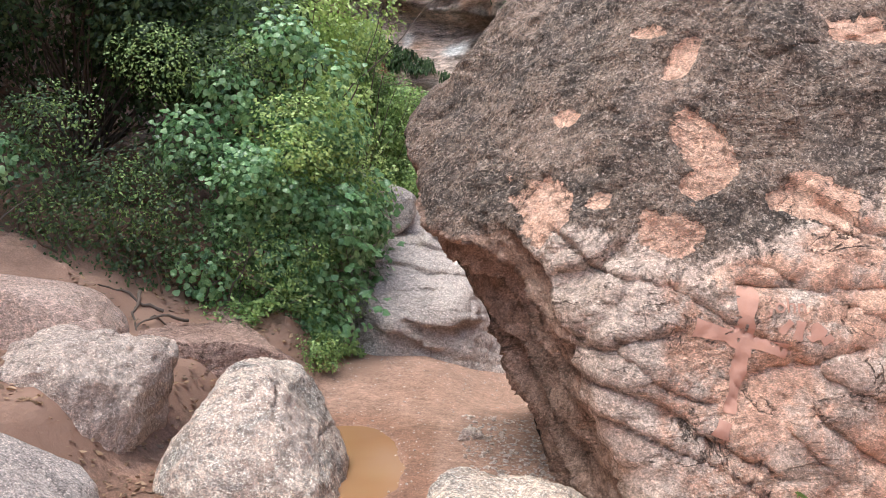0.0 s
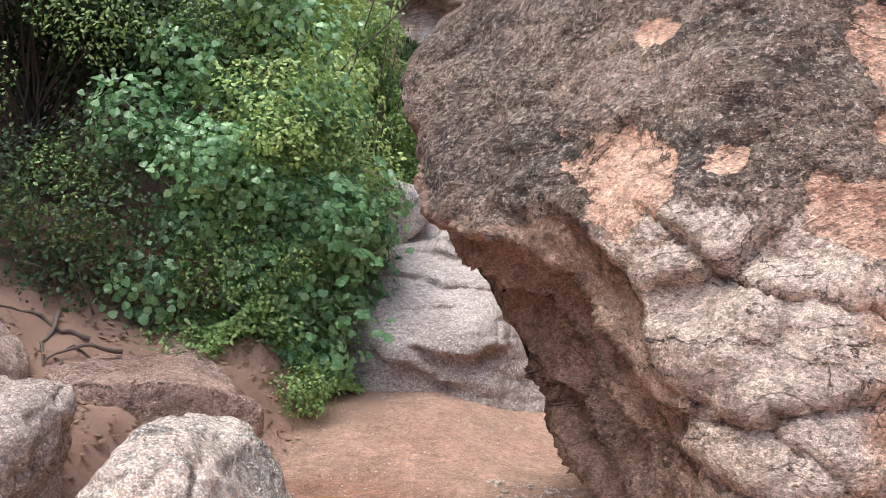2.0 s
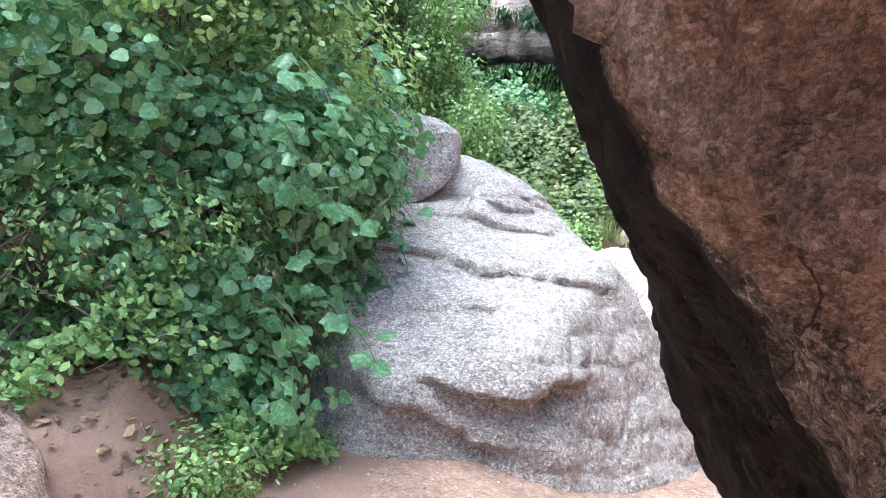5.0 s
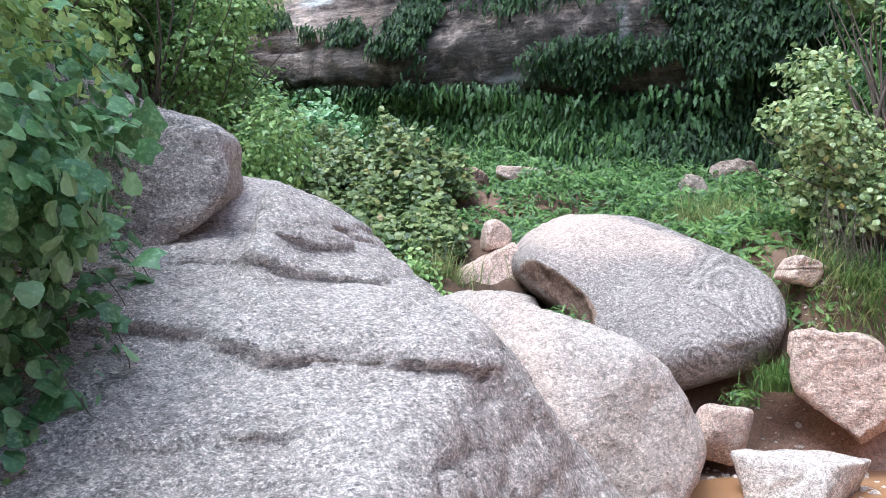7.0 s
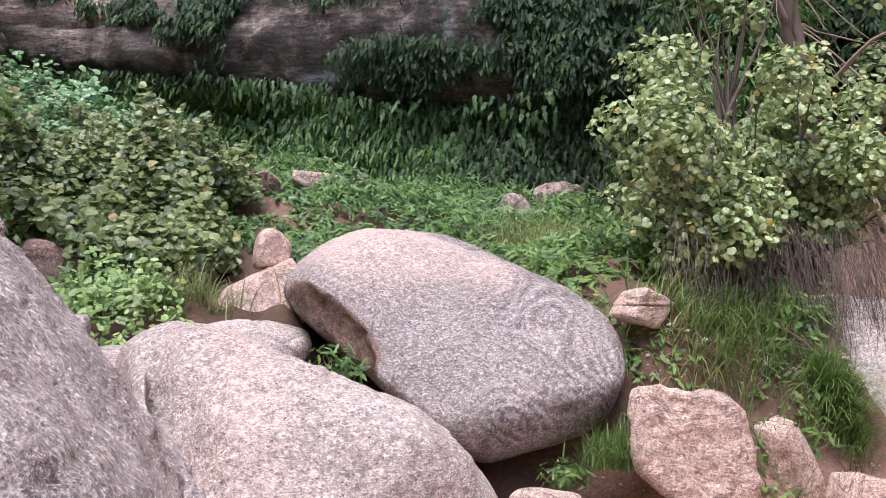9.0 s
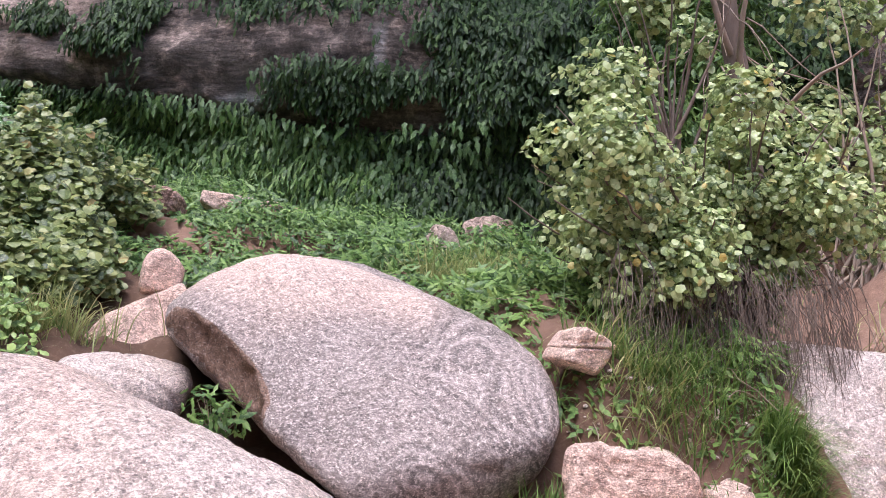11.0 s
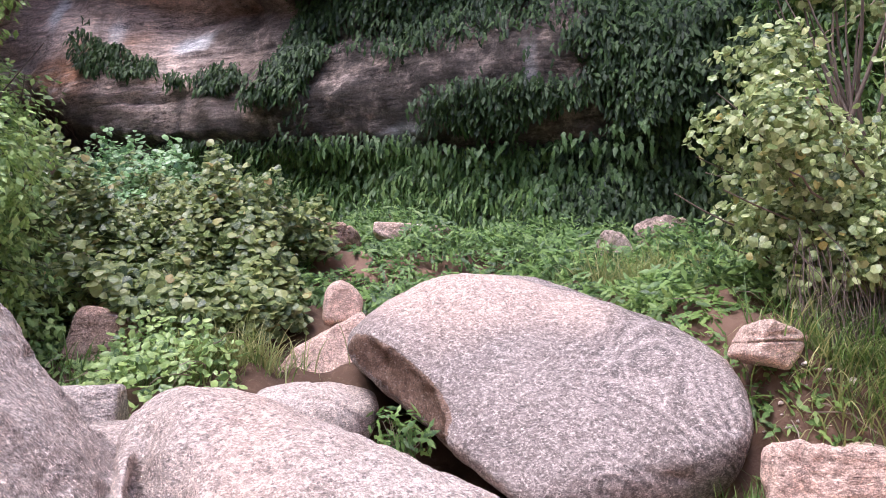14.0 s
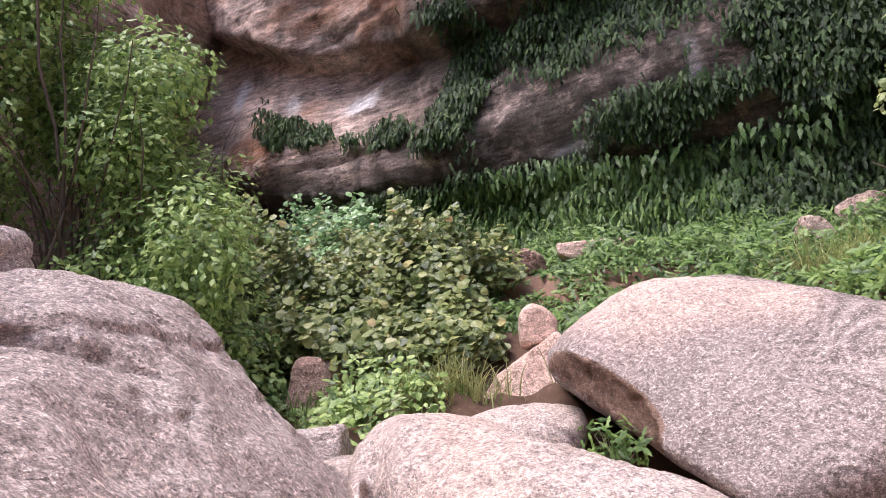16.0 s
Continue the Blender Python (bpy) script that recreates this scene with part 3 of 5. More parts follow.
def build_ground():
    def axis(a, b, step, far):
        inner = np.arange(a, b, step)
        g = step * 1.25 ** np.arange(1, 40)
        out = np.cumsum(g)
        out = out[out < far]
        return np.concatenate([a - out[::-1], inner, b + out])
    xs, ys = axis(-5, 9, 0.075, 700), axis(-2, 23, 0.075, 700)
    X, Y = np.meshgrid(xs, ys, indexing="ij")
    Z = ground_z(X, Y)
    v = np.stack([X, Y, Z], -1).reshape(-1, 3)
    i = np.arange(X.size).reshape(X.shape)
    f = np.stack([i[:-1, :-1], i[1:, :-1], i[1:, 1:], i[:-1, 1:]], -1).reshape(-1, 4)
    x, y, z = v.T
    soil = ramp(z + 0.12 * vnoise(v, 2.0, 5), 0.45, 0.95) * (1 - 0.3 * ramp(x, 5.0, 7.0))
    soil = soil * (1 - 0.8 * ramp(-x, 1.3, 1.8) * (1 - ramp(y, 7.3, 8.1)))
    soil = np.maximum(soil, 0.4 * ramp(-x, 1.3, 1.7) * ramp(vnoise(v, 1.6, 25) + 0.6 * vnoise(v, 5, 26), -0.5, 0.5) * (y < 7.4))
    soil = np.maximum(soil, np.exp(-((x - 2.5) ** 2 + (y - 13.1) ** 2) / 0.9))
    earth = ramp(z, 0.12, 0.3) * (1 - ramp(z, 0.9, 1.6)) * (x < -0.6) + 0.25 * ramp(x, 3.3, 3.8) * ramp(z, 0.1, 0.5) * (1 - ramp(y, 13.6, 14.4)) + 0.4 * ramp(vnoise(v, 0.7, 8), 0.2, 0.5) * (y > 15)
    wet = np.exp(-((z + 0.02) / 0.04) ** 2) * (y > 3) * (y < 8) * (x < 0)
    me = mesh_of("ground", v, f, GROUND, masks={"soil": soil, "earth": np.clip(earth, 0, 1) * 0.9, "wet": wet})
    return tagged(new("ground", me), "reddish sandy wash floor rising into soil slopes", "ground", "", "structure")


build_ground()


def water_material():
    m, nt, bsdf = nodes_of("muddy_water", 0.06)
    p = coords_of(nt)
    nt.links.new(mixed(nt, tex_noise(nt, 1.2, 4, 0.5, p), (0.34, 0.17, 0.075), (0.44, 0.25, 0.13)), bsdf.inputs["Base Color"])
    bsdf.inputs["Specular IOR Level"].default_value = 0.5
    bump(nt, bsdf, (tex_noise(nt, 9, 2, 0.5, p), 0.04, 0.01))
    return m


WATER = water_material()


def puddle(name, label, centre, half, level, turn=0.0):
    a = np.linspace(0, 2 * np.pi, 72, endpoint=False)
    rs = np.linspace(0, 1, 7)[1:]
    ring = np.stack([np.cos(a), np.sin(a)], 1) * (1 + 0.12 * np.sin(3 * a + 1) + 0.06 * np.sin(7 * a))[:, None]
    v = np.concatenate([[(0, 0, 0)]] + [np.c_[ring * r * np.array(half), np.zeros(72)] for r in rs])
    f = [(0, 1 + k, 1 + (k + 1) % 72, 1 + (k + 1) % 72) for k in range(72)]
    tri = [(0, 1 + k, 1 + (k + 1) % 72) for k in range(72)]
    quads = np.concatenate([np.stack([1 + r * 72 + np.arange(72), 1 + (r + 1) * 72 + np.arange(72), 1 + (r + 1) * 72 + (np.arange(72) + 1) % 72, 1 + r * 72 + (np.arange(72) + 1) % 72], 1) for r in range(5)])
    allf = np.concatenate([quads[:, [0, 1, 2]], quads[:, [0, 2, 3]], np.array(tri)])
    ob = new(name, mesh_of(name, v, allf, WATER))
    ob.location, ob.rotation_euler = (*centre, level), (0, 0, radians(turn))
    return tagged(ob, label, "puddle", "", "structure")


puddle("water_puddle", "shallow orange-brown muddy puddle on the sand", (-0.60, 5.8), (0.46, 1.6), -0.045, 7)
puddle("water_pool", "small murky green-brown pool between boulders", (3.1, 12.0), (1.0, 0.45), 0.075, 20)


# ---- the cliff with its undercut alcove ----
CLIFF_AT, CLIFF_ALONG, CLIFF_OUT = np.array((3.6, 22.2, 0.0)), np.array((0.8, -0.6, 0.0)), np.array((-0.6, -0.8, 0.0))


def belly(s):
    return np.interp(s, [-20, -11, -5, 0, 1.5, 5, 9, 20], [9.5, 7.4, 5.45, 4.95, 4.65, 4.6, 4.6, 5.0])


def ledge(s):
    return np.interp(s, [-20, -9.6, -5.8, -2.5, 2, 6, 12, 20], [16, 10.9, 8.55, 7.7, 7.6, 7.2, 7.4, 8])


def cliff_out(s, z):
    p = np.stack([s, 0 * s, z], -1)
    b, l = belly(s) + 0.12 * vnoise(p, 0.6, 2), ledge(s) + 0.1 * vnoise(p, 0.5, 4)
    t = np.clip((z - b) / np.maximum(l - b, 0.5), 0, 1)
    n = np.where(z < b, -0.42 * ramp(b - z, 0, 0.5) + 0.1, 0.35 + 0.35 * np.sin(np.pi * np.minimum(t * 1.4, 1)) - 0.75 * t)
    n = n + ramp(z, l - 0.04, l + 0.22) * 0.75 + (0.24 + 0.34 * ramp(s, -5, -1)) * np.clip(z - l - 0.2, 0, 6)
    bend = 0.012 * s ** 2 * (s > 0)
    lay = (z + 0.25 * s * 0.3 + 0.3 * vnoise(p, 0.35, 6)) / 0.75
    c = np.floor(lay)
    n = n - 0.10 * ((lay - c) < 0.15) * ramp(vnoise(p, 0.4, 7), -0.2, 0.4)
    return n + bend + 0.30 * fbm(p, 0.45, 5, 0.5, 12) + 0.05 * ridged(p, 1.3, 3, 14)


def on_cliff(s, z, lift=0.0):
    return CLIFF_AT + s[:, None] * CLIFF_ALONG + (cliff_out(s, z) + lift)[:, None] * CLIFF_OUT + z[:, None] * np.array((0, 0, 1.0))


def build_cliff():
    ss = np.concatenate([np.arange(-24, -11, 0.3), np.arange(-11, 9, 0.085), np.arange(9, 26, 0.3)])
    zs = np.concatenate([np.arange(1.5, 11.5, 0.085), np.arange(11.5, 20, 0.4)])
    S, Zg = np.meshgrid(ss, zs, indexing="ij")
    s, z = S.ravel(), Zg.ravel()
    front = on_cliff(s, z)
    n = len(front)
    back = front.copy() - 6 * CLIFF_OUT
    i = np.arange(n).reshape(S.shape)
    f = np.stack([i[:-1, :-1], i[1:, :-1], i[1:, 1:], i[:-1, 1:]], -1).reshape(-1, 4)
    rim = np.concatenate([i[:, 0], i[-1, 1:], i[::-1, -1][1:], i[0, ::-1][1:-1]])
    nxt = np.roll(rim, -1)
    wall = np.stack([nxt, rim, rim + n, nxt + n], 1)
    p = np.stack([s, 0 * s, z], -1)
    wob = 0.25 * vnoise(p, 1.2, 21) + 0.12 * vnoise(p, 3, 22)

    def spot(cs, cz, hs, hz, lean=0.0):
        return np.clip(1.6 - 1.6 * np.sqrt(((s - cs - lean * (z - cz)) / hs) ** 2 + ((z - cz) / hz) ** 2) + 1.5 * wob, 0, 1)
    white = np.clip(spot(-8.0, 8.75, 0.26, 0.8, -0.25) + spot(-4.75, 7.45, 0.55, 0.30) + 0.7 * spot(-6.4, 7.9, 0.25, 0.4) + 0.6 * spot(0.0, 4.95, 0.5, 0.25, 0.8) + 0.4 * spot(2.3, 5.5, 0.12, 0.5) + spot(-5.5, 10.1, 0.4, 0.35), 0, 1)
    stain_shade = np.clip(ramp(s + wob * 4, -5.6, -2.2) * (1 - ramp(z, 7.6, 9.4)) + ramp(belly(s) + 0.5 - z, -0.1, 0.6), 0, 1) * 0.95
    rust = np.clip(spot(-7.6, 7.0, 1.9, 1.0, 0.8) + 0.8 * spot(-3.2, 8.6, 1.5, 0.9) + 0.7 * spot(-5.0, 9.4, 1.6, 0.5), 0, 1)
    zero = np.zeros(n)
    masks = {k: np.concatenate([m, zero]) for k, m in (("white", white), ("stain_shade", stain_shade), ("rust", rust))}
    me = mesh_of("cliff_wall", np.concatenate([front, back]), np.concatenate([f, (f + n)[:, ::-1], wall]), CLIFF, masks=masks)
    return tagged(new("cliff_wall", me), "tan and grey overhanging sandstone cliff with white mineral streaks", "cliff", "", "structure")


build_cliff()


def side_cliff(name, label, origin, along, length, height, seed):
    """A plain canyon wall of real depth."""
    al = np.array((*along, 0.0))
    al /= np.linalg.norm(al)
    out = np.array((al[1], -al[0], 0))
    S, Zg = np.meshgrid(np.arange(0, length, 0.3), np.arange(-0.5, height, 0.3), indexing="ij")
    s, z = S.ravel(), Zg.ravel()
    p = np.stack([s, 0 * s, z], -1)
    front = np.array(origin) + s[:, None] * al + (0.8 * fbm(p, 0.25, 5, 0.5, seed) + 0.15 * ridged(p, 0.9, 3, seed + 3) + 0.06 * z)[:, None] * out + z[:, None] * np.array((0, 0, 1.0))
    n, i = len(front), np.arange(S.size).reshape(S.shape)
    f = np.stack([i[:-1, :-1], i[1:, :-1], i[1:, 1:], i[:-1, 1:]], -1).reshape(-1, 4)
    rim = np.concatenate([i[:, 0], i[-1, 1:], i[::-1, -1][1:], i[0, ::-1][1:-1]])
    wall = np.stack([np.roll(rim, -1), rim, rim + n, np.roll(rim, -1) + n], 1)
    zero = np.zeros(2 * n)
    me = mesh_of(name, np.concatenate([front, front - 4 * out]), np.concatenate([f, (f + n)[:, ::-1], wall]), CLIFF, masks={"white": zero, "stain_shade": zero + 0.3, "rust": zero + 0.4})
    return tagged(new(name, me), label, "cliff", "", "structure")


side_cliff("cliff_wall_west", "dark reddish canyon wall behind the thicket", (-8.2, -4.0, 3.0), (0.12, 1), 34, 9, 50)
side_cliff("cliff_wall_east", "reddish canyon wall above the right bank", (17, 21, 3.0), (-0.25, -1), 30, 9, 60)


# ---- the leaning boulder beside the path ----
def lean_fn(p):
    front = [slab(p, (1.2, 4.08, 1.35), (-0.08, -0.94, 0.33)), slab(p, (1.37, 4.02, 1.1), (0.0, -0.995, 0.07)), slab(p, (0.45, 4.42, 1.6), (-0.42, -0.88, 0.18)), slab(p, (3.4, 4.4, 1.5), (0.55, -0.83, 0.1))]
    body = [slab(p, (0.15, 6.85, 1.4), (-0.25, 0.82, 0.5)), slab(p, (5.2, 6, 1), (1, 0.1, 0.1)), slab(p, (2, 6, 4.7), (-0.1, -0.15, 1)), slab(p, (2, 5, -0.5), (0, 0, -1))]
    left = slab(p, (-0.08, 5.5, 1.66), (-0.91, 0.12, -0.395))
    cap = smax(front + body + [left, slab(p, (0.5, 4.75, 2.0), (-0.64, -0.63, 0.44)), slab(p, (-0.3, 5.5, 2.38), (-0.77, -0.05, 0.64)), slab(p, (0.30, 5.0, 1.46), (-0.42, -0.16, -0.88))], 0.04)
    inset = [slab(p, (0.45, 5.49, 0.82), (-0.90, -0.24, -0.36)), slab(p, (0.06, 5.5, 1.66), (-0.91, 0.055, -0.395))]
    foot = smax(front + body + inset + [slab(p, (0.3, 5.0, 1.75), (-0.35, -0.2, 0.9))], 0.05)
    d = smin([cap, foot], 0.06)
    d = smax([d, -cutter(p, (0.46, 4.55, 0.86), (0.20, 0.5, 0.62), (0, -12, 0))], 0.05)
    return d


# spalled pink scars on its face: centre, half sizes (the middle one leans it)
SCARS = [((0.56, 0, 1.77), (0.14, 0.2, 0.24)), ((1.17, 0, 1.63), (0.19, 0.3, 0.15)), ((1.39, 0, 1.91), (0.13, -0.4, 0.06)), ((1.43, 0, 2.13), (0.15, 0.2, 0.20)), ((0.73, 0, 2.31), (0.06, 0, 0.05)),
         ((0.84, 0, 1.80), (0.06, -0.5, 0.06)), ((1.95, 0, 1.84), (0.22, 0.9, 0.20)), ((1.33, 0, 2.62), (0.08, -0.6, 0.15)), ((1.17, 0, 2.79), (0.11, 0, 0.045)), ((2.25, 0, 2.82), (0.26, 0.8, 0.11))]


# broken ledges across its lower face: from (x, z) to (x, z), depth, height
CRACKS = [(0.62, 1.38, 0.98, 1.59, 0.09, 0.2), (0.68, 0.94, 1.18, 0.80, 0.07, 0.14), (1.16, 0.81, 1.74, 0.46, 0.09, 0.2), (1.9, 0.78, 2.5, 0.42, 0.09, 0.2), (1.5, 1.38, 2.3, 1.36, 0.05, 0.12), (0.66, 1.02, 1.28, 1.16, 0.05, 0.12), (1.75, 2.0, 2.22, 1.70, 0.06, 0.2), (2.2, 1.70, 2.6, 1.66, 0.06, 0.2), (1.6, 0.98, 2.2, 1.10, 0.05, 0.12)]


def build_leaning_boulder():
    v, q = nets(lean_fn, (-0.6, 3.6, -0.45), (5.4, 7.6, 4.9), 0.026)
    n = normals_of(v, q)
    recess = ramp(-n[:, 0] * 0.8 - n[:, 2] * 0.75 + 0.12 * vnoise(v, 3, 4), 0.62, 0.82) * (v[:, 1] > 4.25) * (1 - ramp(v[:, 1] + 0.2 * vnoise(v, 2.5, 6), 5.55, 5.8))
    scar = np.full(len(v), -1.0)
    wob = 0.42 * vnoise(v, 4.5, 8) + 0.26 * vnoise(v, 11, 9)
    for c, h in SCARS:
        scar = np.maximum(scar, np.where(v[:, 1] < 5.2, 0.92 - np.hypot((v[:, 0] - c[0] + h[1] * (v[:, 2] - c[2])) / h[0], (v[:, 2] - c[2]) / h[2]) - wob, -1))
    low = np.clip(1.42 + 0.42 * np.clip(v[:, 0] - 1.4, 0, 2) + 0.25 * vnoise(v, 1.3, 11) + 0.10 * vnoise(v, 4, 12) - v[:, 2], -0.6, 0.6) - 1.2 * ramp(v[:, 1], 5.3, 5.6)
    lower = ramp(low, -0.05, 0.1)
    pink = lower * ramp(v[:, 0] + 0.3 * vnoise(v, 1.5, 20), 0.95, 1.4)
    flute = recess * 0.10 * (1 - 2 * np.abs(np.sin(9 * (v[:, 1] * 0.9 + v[:, 0] * 0.8 - v[:, 2] * 0.45) + 1.4 * vnoise(v, 1.6, 30))) ** 0.7) * (0.5 + 0.5 * vnoise(v, 1.2, 31))
    ax = v @ np.array((0.40, 0.1, 0.88)) + 0.22 * vnoise(v, 0.9, 33) + 0.08 * vnoise(v, 2.4, 34)
    s = ax / 0.34
    f = s - np.floor(s)
    slip = (0.12 + 0.88 * lower) * (1 - recess) * ramp(vnoise(v, 1.3, 35) + 0.5 * vnoise(v, 3.1, 36), -0.15, 0.1) * np.where(f < 0.09, -0.06 * (1 - f / 0.09), 0.03 * (1 - f))
    broken = 0
    for x0, z0, x1, z1, deep, tall in CRACKS:
        edge = z0 + (z1 - z0) * np.clip((v[:, 0] - x0) / (x1 - x0), 0, 1) + 0.05 * vnoise(v, 3.0, 41) + 0.025 * vnoise(v, 9.0, 42)
        u = edge - v[:, 2]
        gate = ramp(v[:, 0], x0 - 0.06, x0 + 0.08) * (1 - ramp(v[:, 0], x1 - 0.08, x1 + 0.06)) * (v[:, 1] < 4.9)
        broken = broken + gate * deep * np.where(u > 0, -ramp(u, 0, 0.015) * (1 - ramp(u, 0.03, tall)), 0.15 * np.exp(-((u + 0.03) / 0.08) ** 2))
    v = v + n * (0.65 * broken + flute + slip - 0.016 * ramp(scar, -0.05, 0.05))[:, None]
    v = v + n * (0.026 * fbm(v, 3.2, 5, 0.62, 77) + 0.010 * recess * ridged(v, 5.0, 3, 78))[:, None]
    v = weather(v, q, 0.045, 1.0, pits=0.008, plates=0.018, seed=5)
    side_shade = ramp(v[:, 1] + 0.15 * vnoise(v, 3, 18), 5.60, 6.0) * ramp(-n[:, 0], 0.2, 0.5) * (1 - ramp(n[:, 2], -0.1, 0.15))
    me = mesh_of("leaning_boulder", v, q, LEAN_ROCK, masks={"scar": scar, "recess": recess, "low": low, "pink": pink, "side_shade": side_shade})
    return tagged(new("leaning_boulder", me), "huge leaning sandstone boulder, dark weathered crust with pink scars", "boulder")


lean = build_leaning_boulder()


def paint_material():
    m, nt, bsdf = nodes_of("faded_red_paint", 0.85)
    p = coords_of(nt)
    nt.links.new(mixed(nt, tex_noise(nt, 25, 5, 0.7, p), (0.42, 0.20, 0.14), (0.52, 0.32, 0.25)), bsdf.inputs["Base Color"])
    bump(nt, bsdf, (tex_noise(nt, 90, 4, 0.7, p), 0.4, 0.006))
    return m


PAINT = paint_material()


def painted(name, strokes, label, ragged=0.35):
    """Brush strokes on the boulder's face: each from (x, z) to (x, z) with a width, laid on the rock."""
    vs, fs, base = [], [], 0
    for (x0, z0), (x1, z1), wide in strokes:
        a, b = np.array((x0, z0)), np.array((x1, z1))
        ln = np.linalg.norm(b - a)
        n = max(6, int(ln / 0.012))
        m = 6
        d = (b - a) / ln
        side = np.array((-d[1], d[0]))
        rows = []
        for i in range(n + 1):
            c = a + d * ln * i / n
            jig = 1 + ragged * float(vnoise(np.array([[c[0], 0, c[1]]]), 18, 3)[0])
            row = []
            for j in range(m + 1):
                xz = c + side * wide * jig * (j / m - 0.5)
                hit, at, nor, _ = lean.ray_cast((xz[0], 2.5, xz[1]), (0, 1, 0))
                row.append(tuple(at + nor * 0.005) if hit else (xz[0], 4.2, xz[1]))
            rows.append(row)
        v = np.array(rows).reshape(-1, 3)
        i = np.arange((n + 1) * (m + 1)).reshape(n + 1, m + 1) + base
        f = np.stack([i[:-1, :-1], i[1:, :-1], i[1:, 1:], i[:-1, 1:]], -1).reshape(-1, 4)
        keep = vnoise(v[(f - base)].mean(1), 55, 7) + 0.6 * vnoise(v[(f - base)].mean(1), 20, 8) > -0.75
        vs.append(v)
        fs.append(f[keep])
        base += len(v)
    return part(name, mesh_of(name, np.concatenate(vs), np.concatenate(fs), PAINT), lean, label)


painted("painted_cross", [((1.55, 1.37), (1.53, 1.02), 0.08), ((1.53, 1.04), (1.47, 0.74), 0.07), ((1.45, 0.70), (1.42, 0.62), 0.08), ((1.30, 1.16), (1.53, 1.11), 0.085), ((1.53, 1.11), (1.74, 1.06), 0.07)], "faded red painted cross")
bpy.context.view_layer.update()


def painted_writing(text, x, z, height):
    cu = bpy.data.curves.new("writing", "FONT")
    cu.body, cu.size = text, height * 1.4
    tmp = new("writing", cu)
    bpy.context.view_layer.update()
    me0 = tmp.evaluated_get(bpy.context.evaluated_depsgraph_get()).to_mesh()
    pts = [(w.co.x, w.co.y) for w in me0.vertices]
    polys = [tuple(f.vertices) for f in me0.polygons]
    bpy.data.objects.remove(tmp)
    bm = bmesh.new()
    put = []
    for a, b in pts:
        hit, at, nor, _ = lean.ray_cast((x + a, 2.5, z + b), (0, 1, 0))
        put.append(bm.verts.new(tuple(at + nor * 0.006) if hit else (x + a, 4.2, z + b)))
    for f in polys:
        try:
            bm.faces.new([put[i] for i in f])
        except ValueError:
            pass
    bmesh.ops.triangulate(bm, faces=bm.faces)
    me = bpy.data.meshes.new("painted_writing")
    bm.to_mesh(me)
    me.materials.append(PAINT)
    return part("painted_writing", me, lean, "faded red hand-painted letters")


painted_writing("John", 1.64, 1.25, 0.075)
for stroke in [((1.70, 1.15), (1.75, 1.21), 0.035), ((1.78, 1.12), (1.80, 1.21), 0.04), ((1.84, 1.12), (1.90, 1.19), 0.05), ((1.90, 1.11), (1.95, 1.14), 0.035)]:
    painted("paint_smudge", [stroke], "", 0.6)

# ---- boulders of the wash ----
SWIRL_CROWN = [((1.66, 13.87, 1.47), (-0.988, 0.149, 0.045)), ((1.73, 13.86, 1.73), (-0.786, 0.1, 0.61)), ((1.89, 13.82, 1.87), (-0.488, 0.031, 0.872)), ((2.1, 13.77, 1.95), (-0.207, -0.041, 0.978)), ((2.29, 13.71, 1.96), (0.05, -0.111, 0.993)), ((2.6, 13.62, 1.88), (0.246, -0.168, 0.955)), ((2.97, 13.48, 1.75), (0.319, -0.195, 0.927)), ((3.27, 13.34, 1.6), (0.353, -0.212, 0.911)), ((3.51, 13.2, 1.45), (0.505, -0.299, 0.809)), ((3.63, 13.12, 1.28), (0.76, -0.47, 0.449)), ((3.64, 13.1, 1.03), (0.817, -0.553, -0.164))]
SWIRL_SIDE = [((1.92, 14.11, 1.75), (-0.512, 0.018, 0.859)), ((2.15, 14.05, 1.88), (-0.457, 0.005, 0.889)), ((2.34, 14, 1.93), (0.055, -0.124, 0.991)), ((1.55, 13.48, 1.69), (-0.858, 0.198, 0.473)), ((1.71, 13.43, 1.89), (-0.626, 0.126, 0.77)), ((1.93, 13.36, 1.99), (-0.082, -0.046, 0.996)), ((3.38, 12.76, 1.3), (0.839, -0.463, 0.286)), ((3.41, 12.94, 0.9), (0.656, -0.471, -0.589)), ((3.14, 13.08, 0.7), (0.215, -0.262, -0.941)), ((2.37, 13.36, 1.4), (-0.2, -0.62, 0.76)), ((2.34, 13.25, 0.84), (-0.59, 0.072, -0.804)), ((1.99, 13.39, 1.13), (-0.661, 0.098, -0.744)), ((3.1, 12.72, 0.85), (0.05, -0.88, -0.45)), ((3, 16.2, 1.5), (0.3, 0.9, 0.3))]
CHANNEL_CROWN = [((0.74, 12.41, 1.19), (-0.998, -0.055, -0.037)), ((0.8, 12.42, 1.3), (-0.62, 0.024, 0.784)), ((0.94, 12.43, 1.38), (-0.418, 0.031, 0.908)), ((1.06, 12.42, 1.39), (0.429, 0.01, 0.903)), ((1.24, 12.41, 1.33), (0.258, 0.022, 0.966)), ((1.84, 12.29, 1.14), (0.225, 0.041, 0.973)), ((2, 12.23, 1.04), (0.715, -0.141, 0.685)), ((2.13, 12.15, 0.86), (0.79, -0.183, 0.585)), ((0.73, 12.65, 1.23), (-0.792, -0.067, 0.606)), ((0.87, 12.67, 1.34), (-0.463, -0.023, 0.886)), ((1.05, 12.68, 1.36), (0.445, 0.02, 0.895)), ((1.23, 12.68, 1.28), (0.333, 0.02, 0.943))]
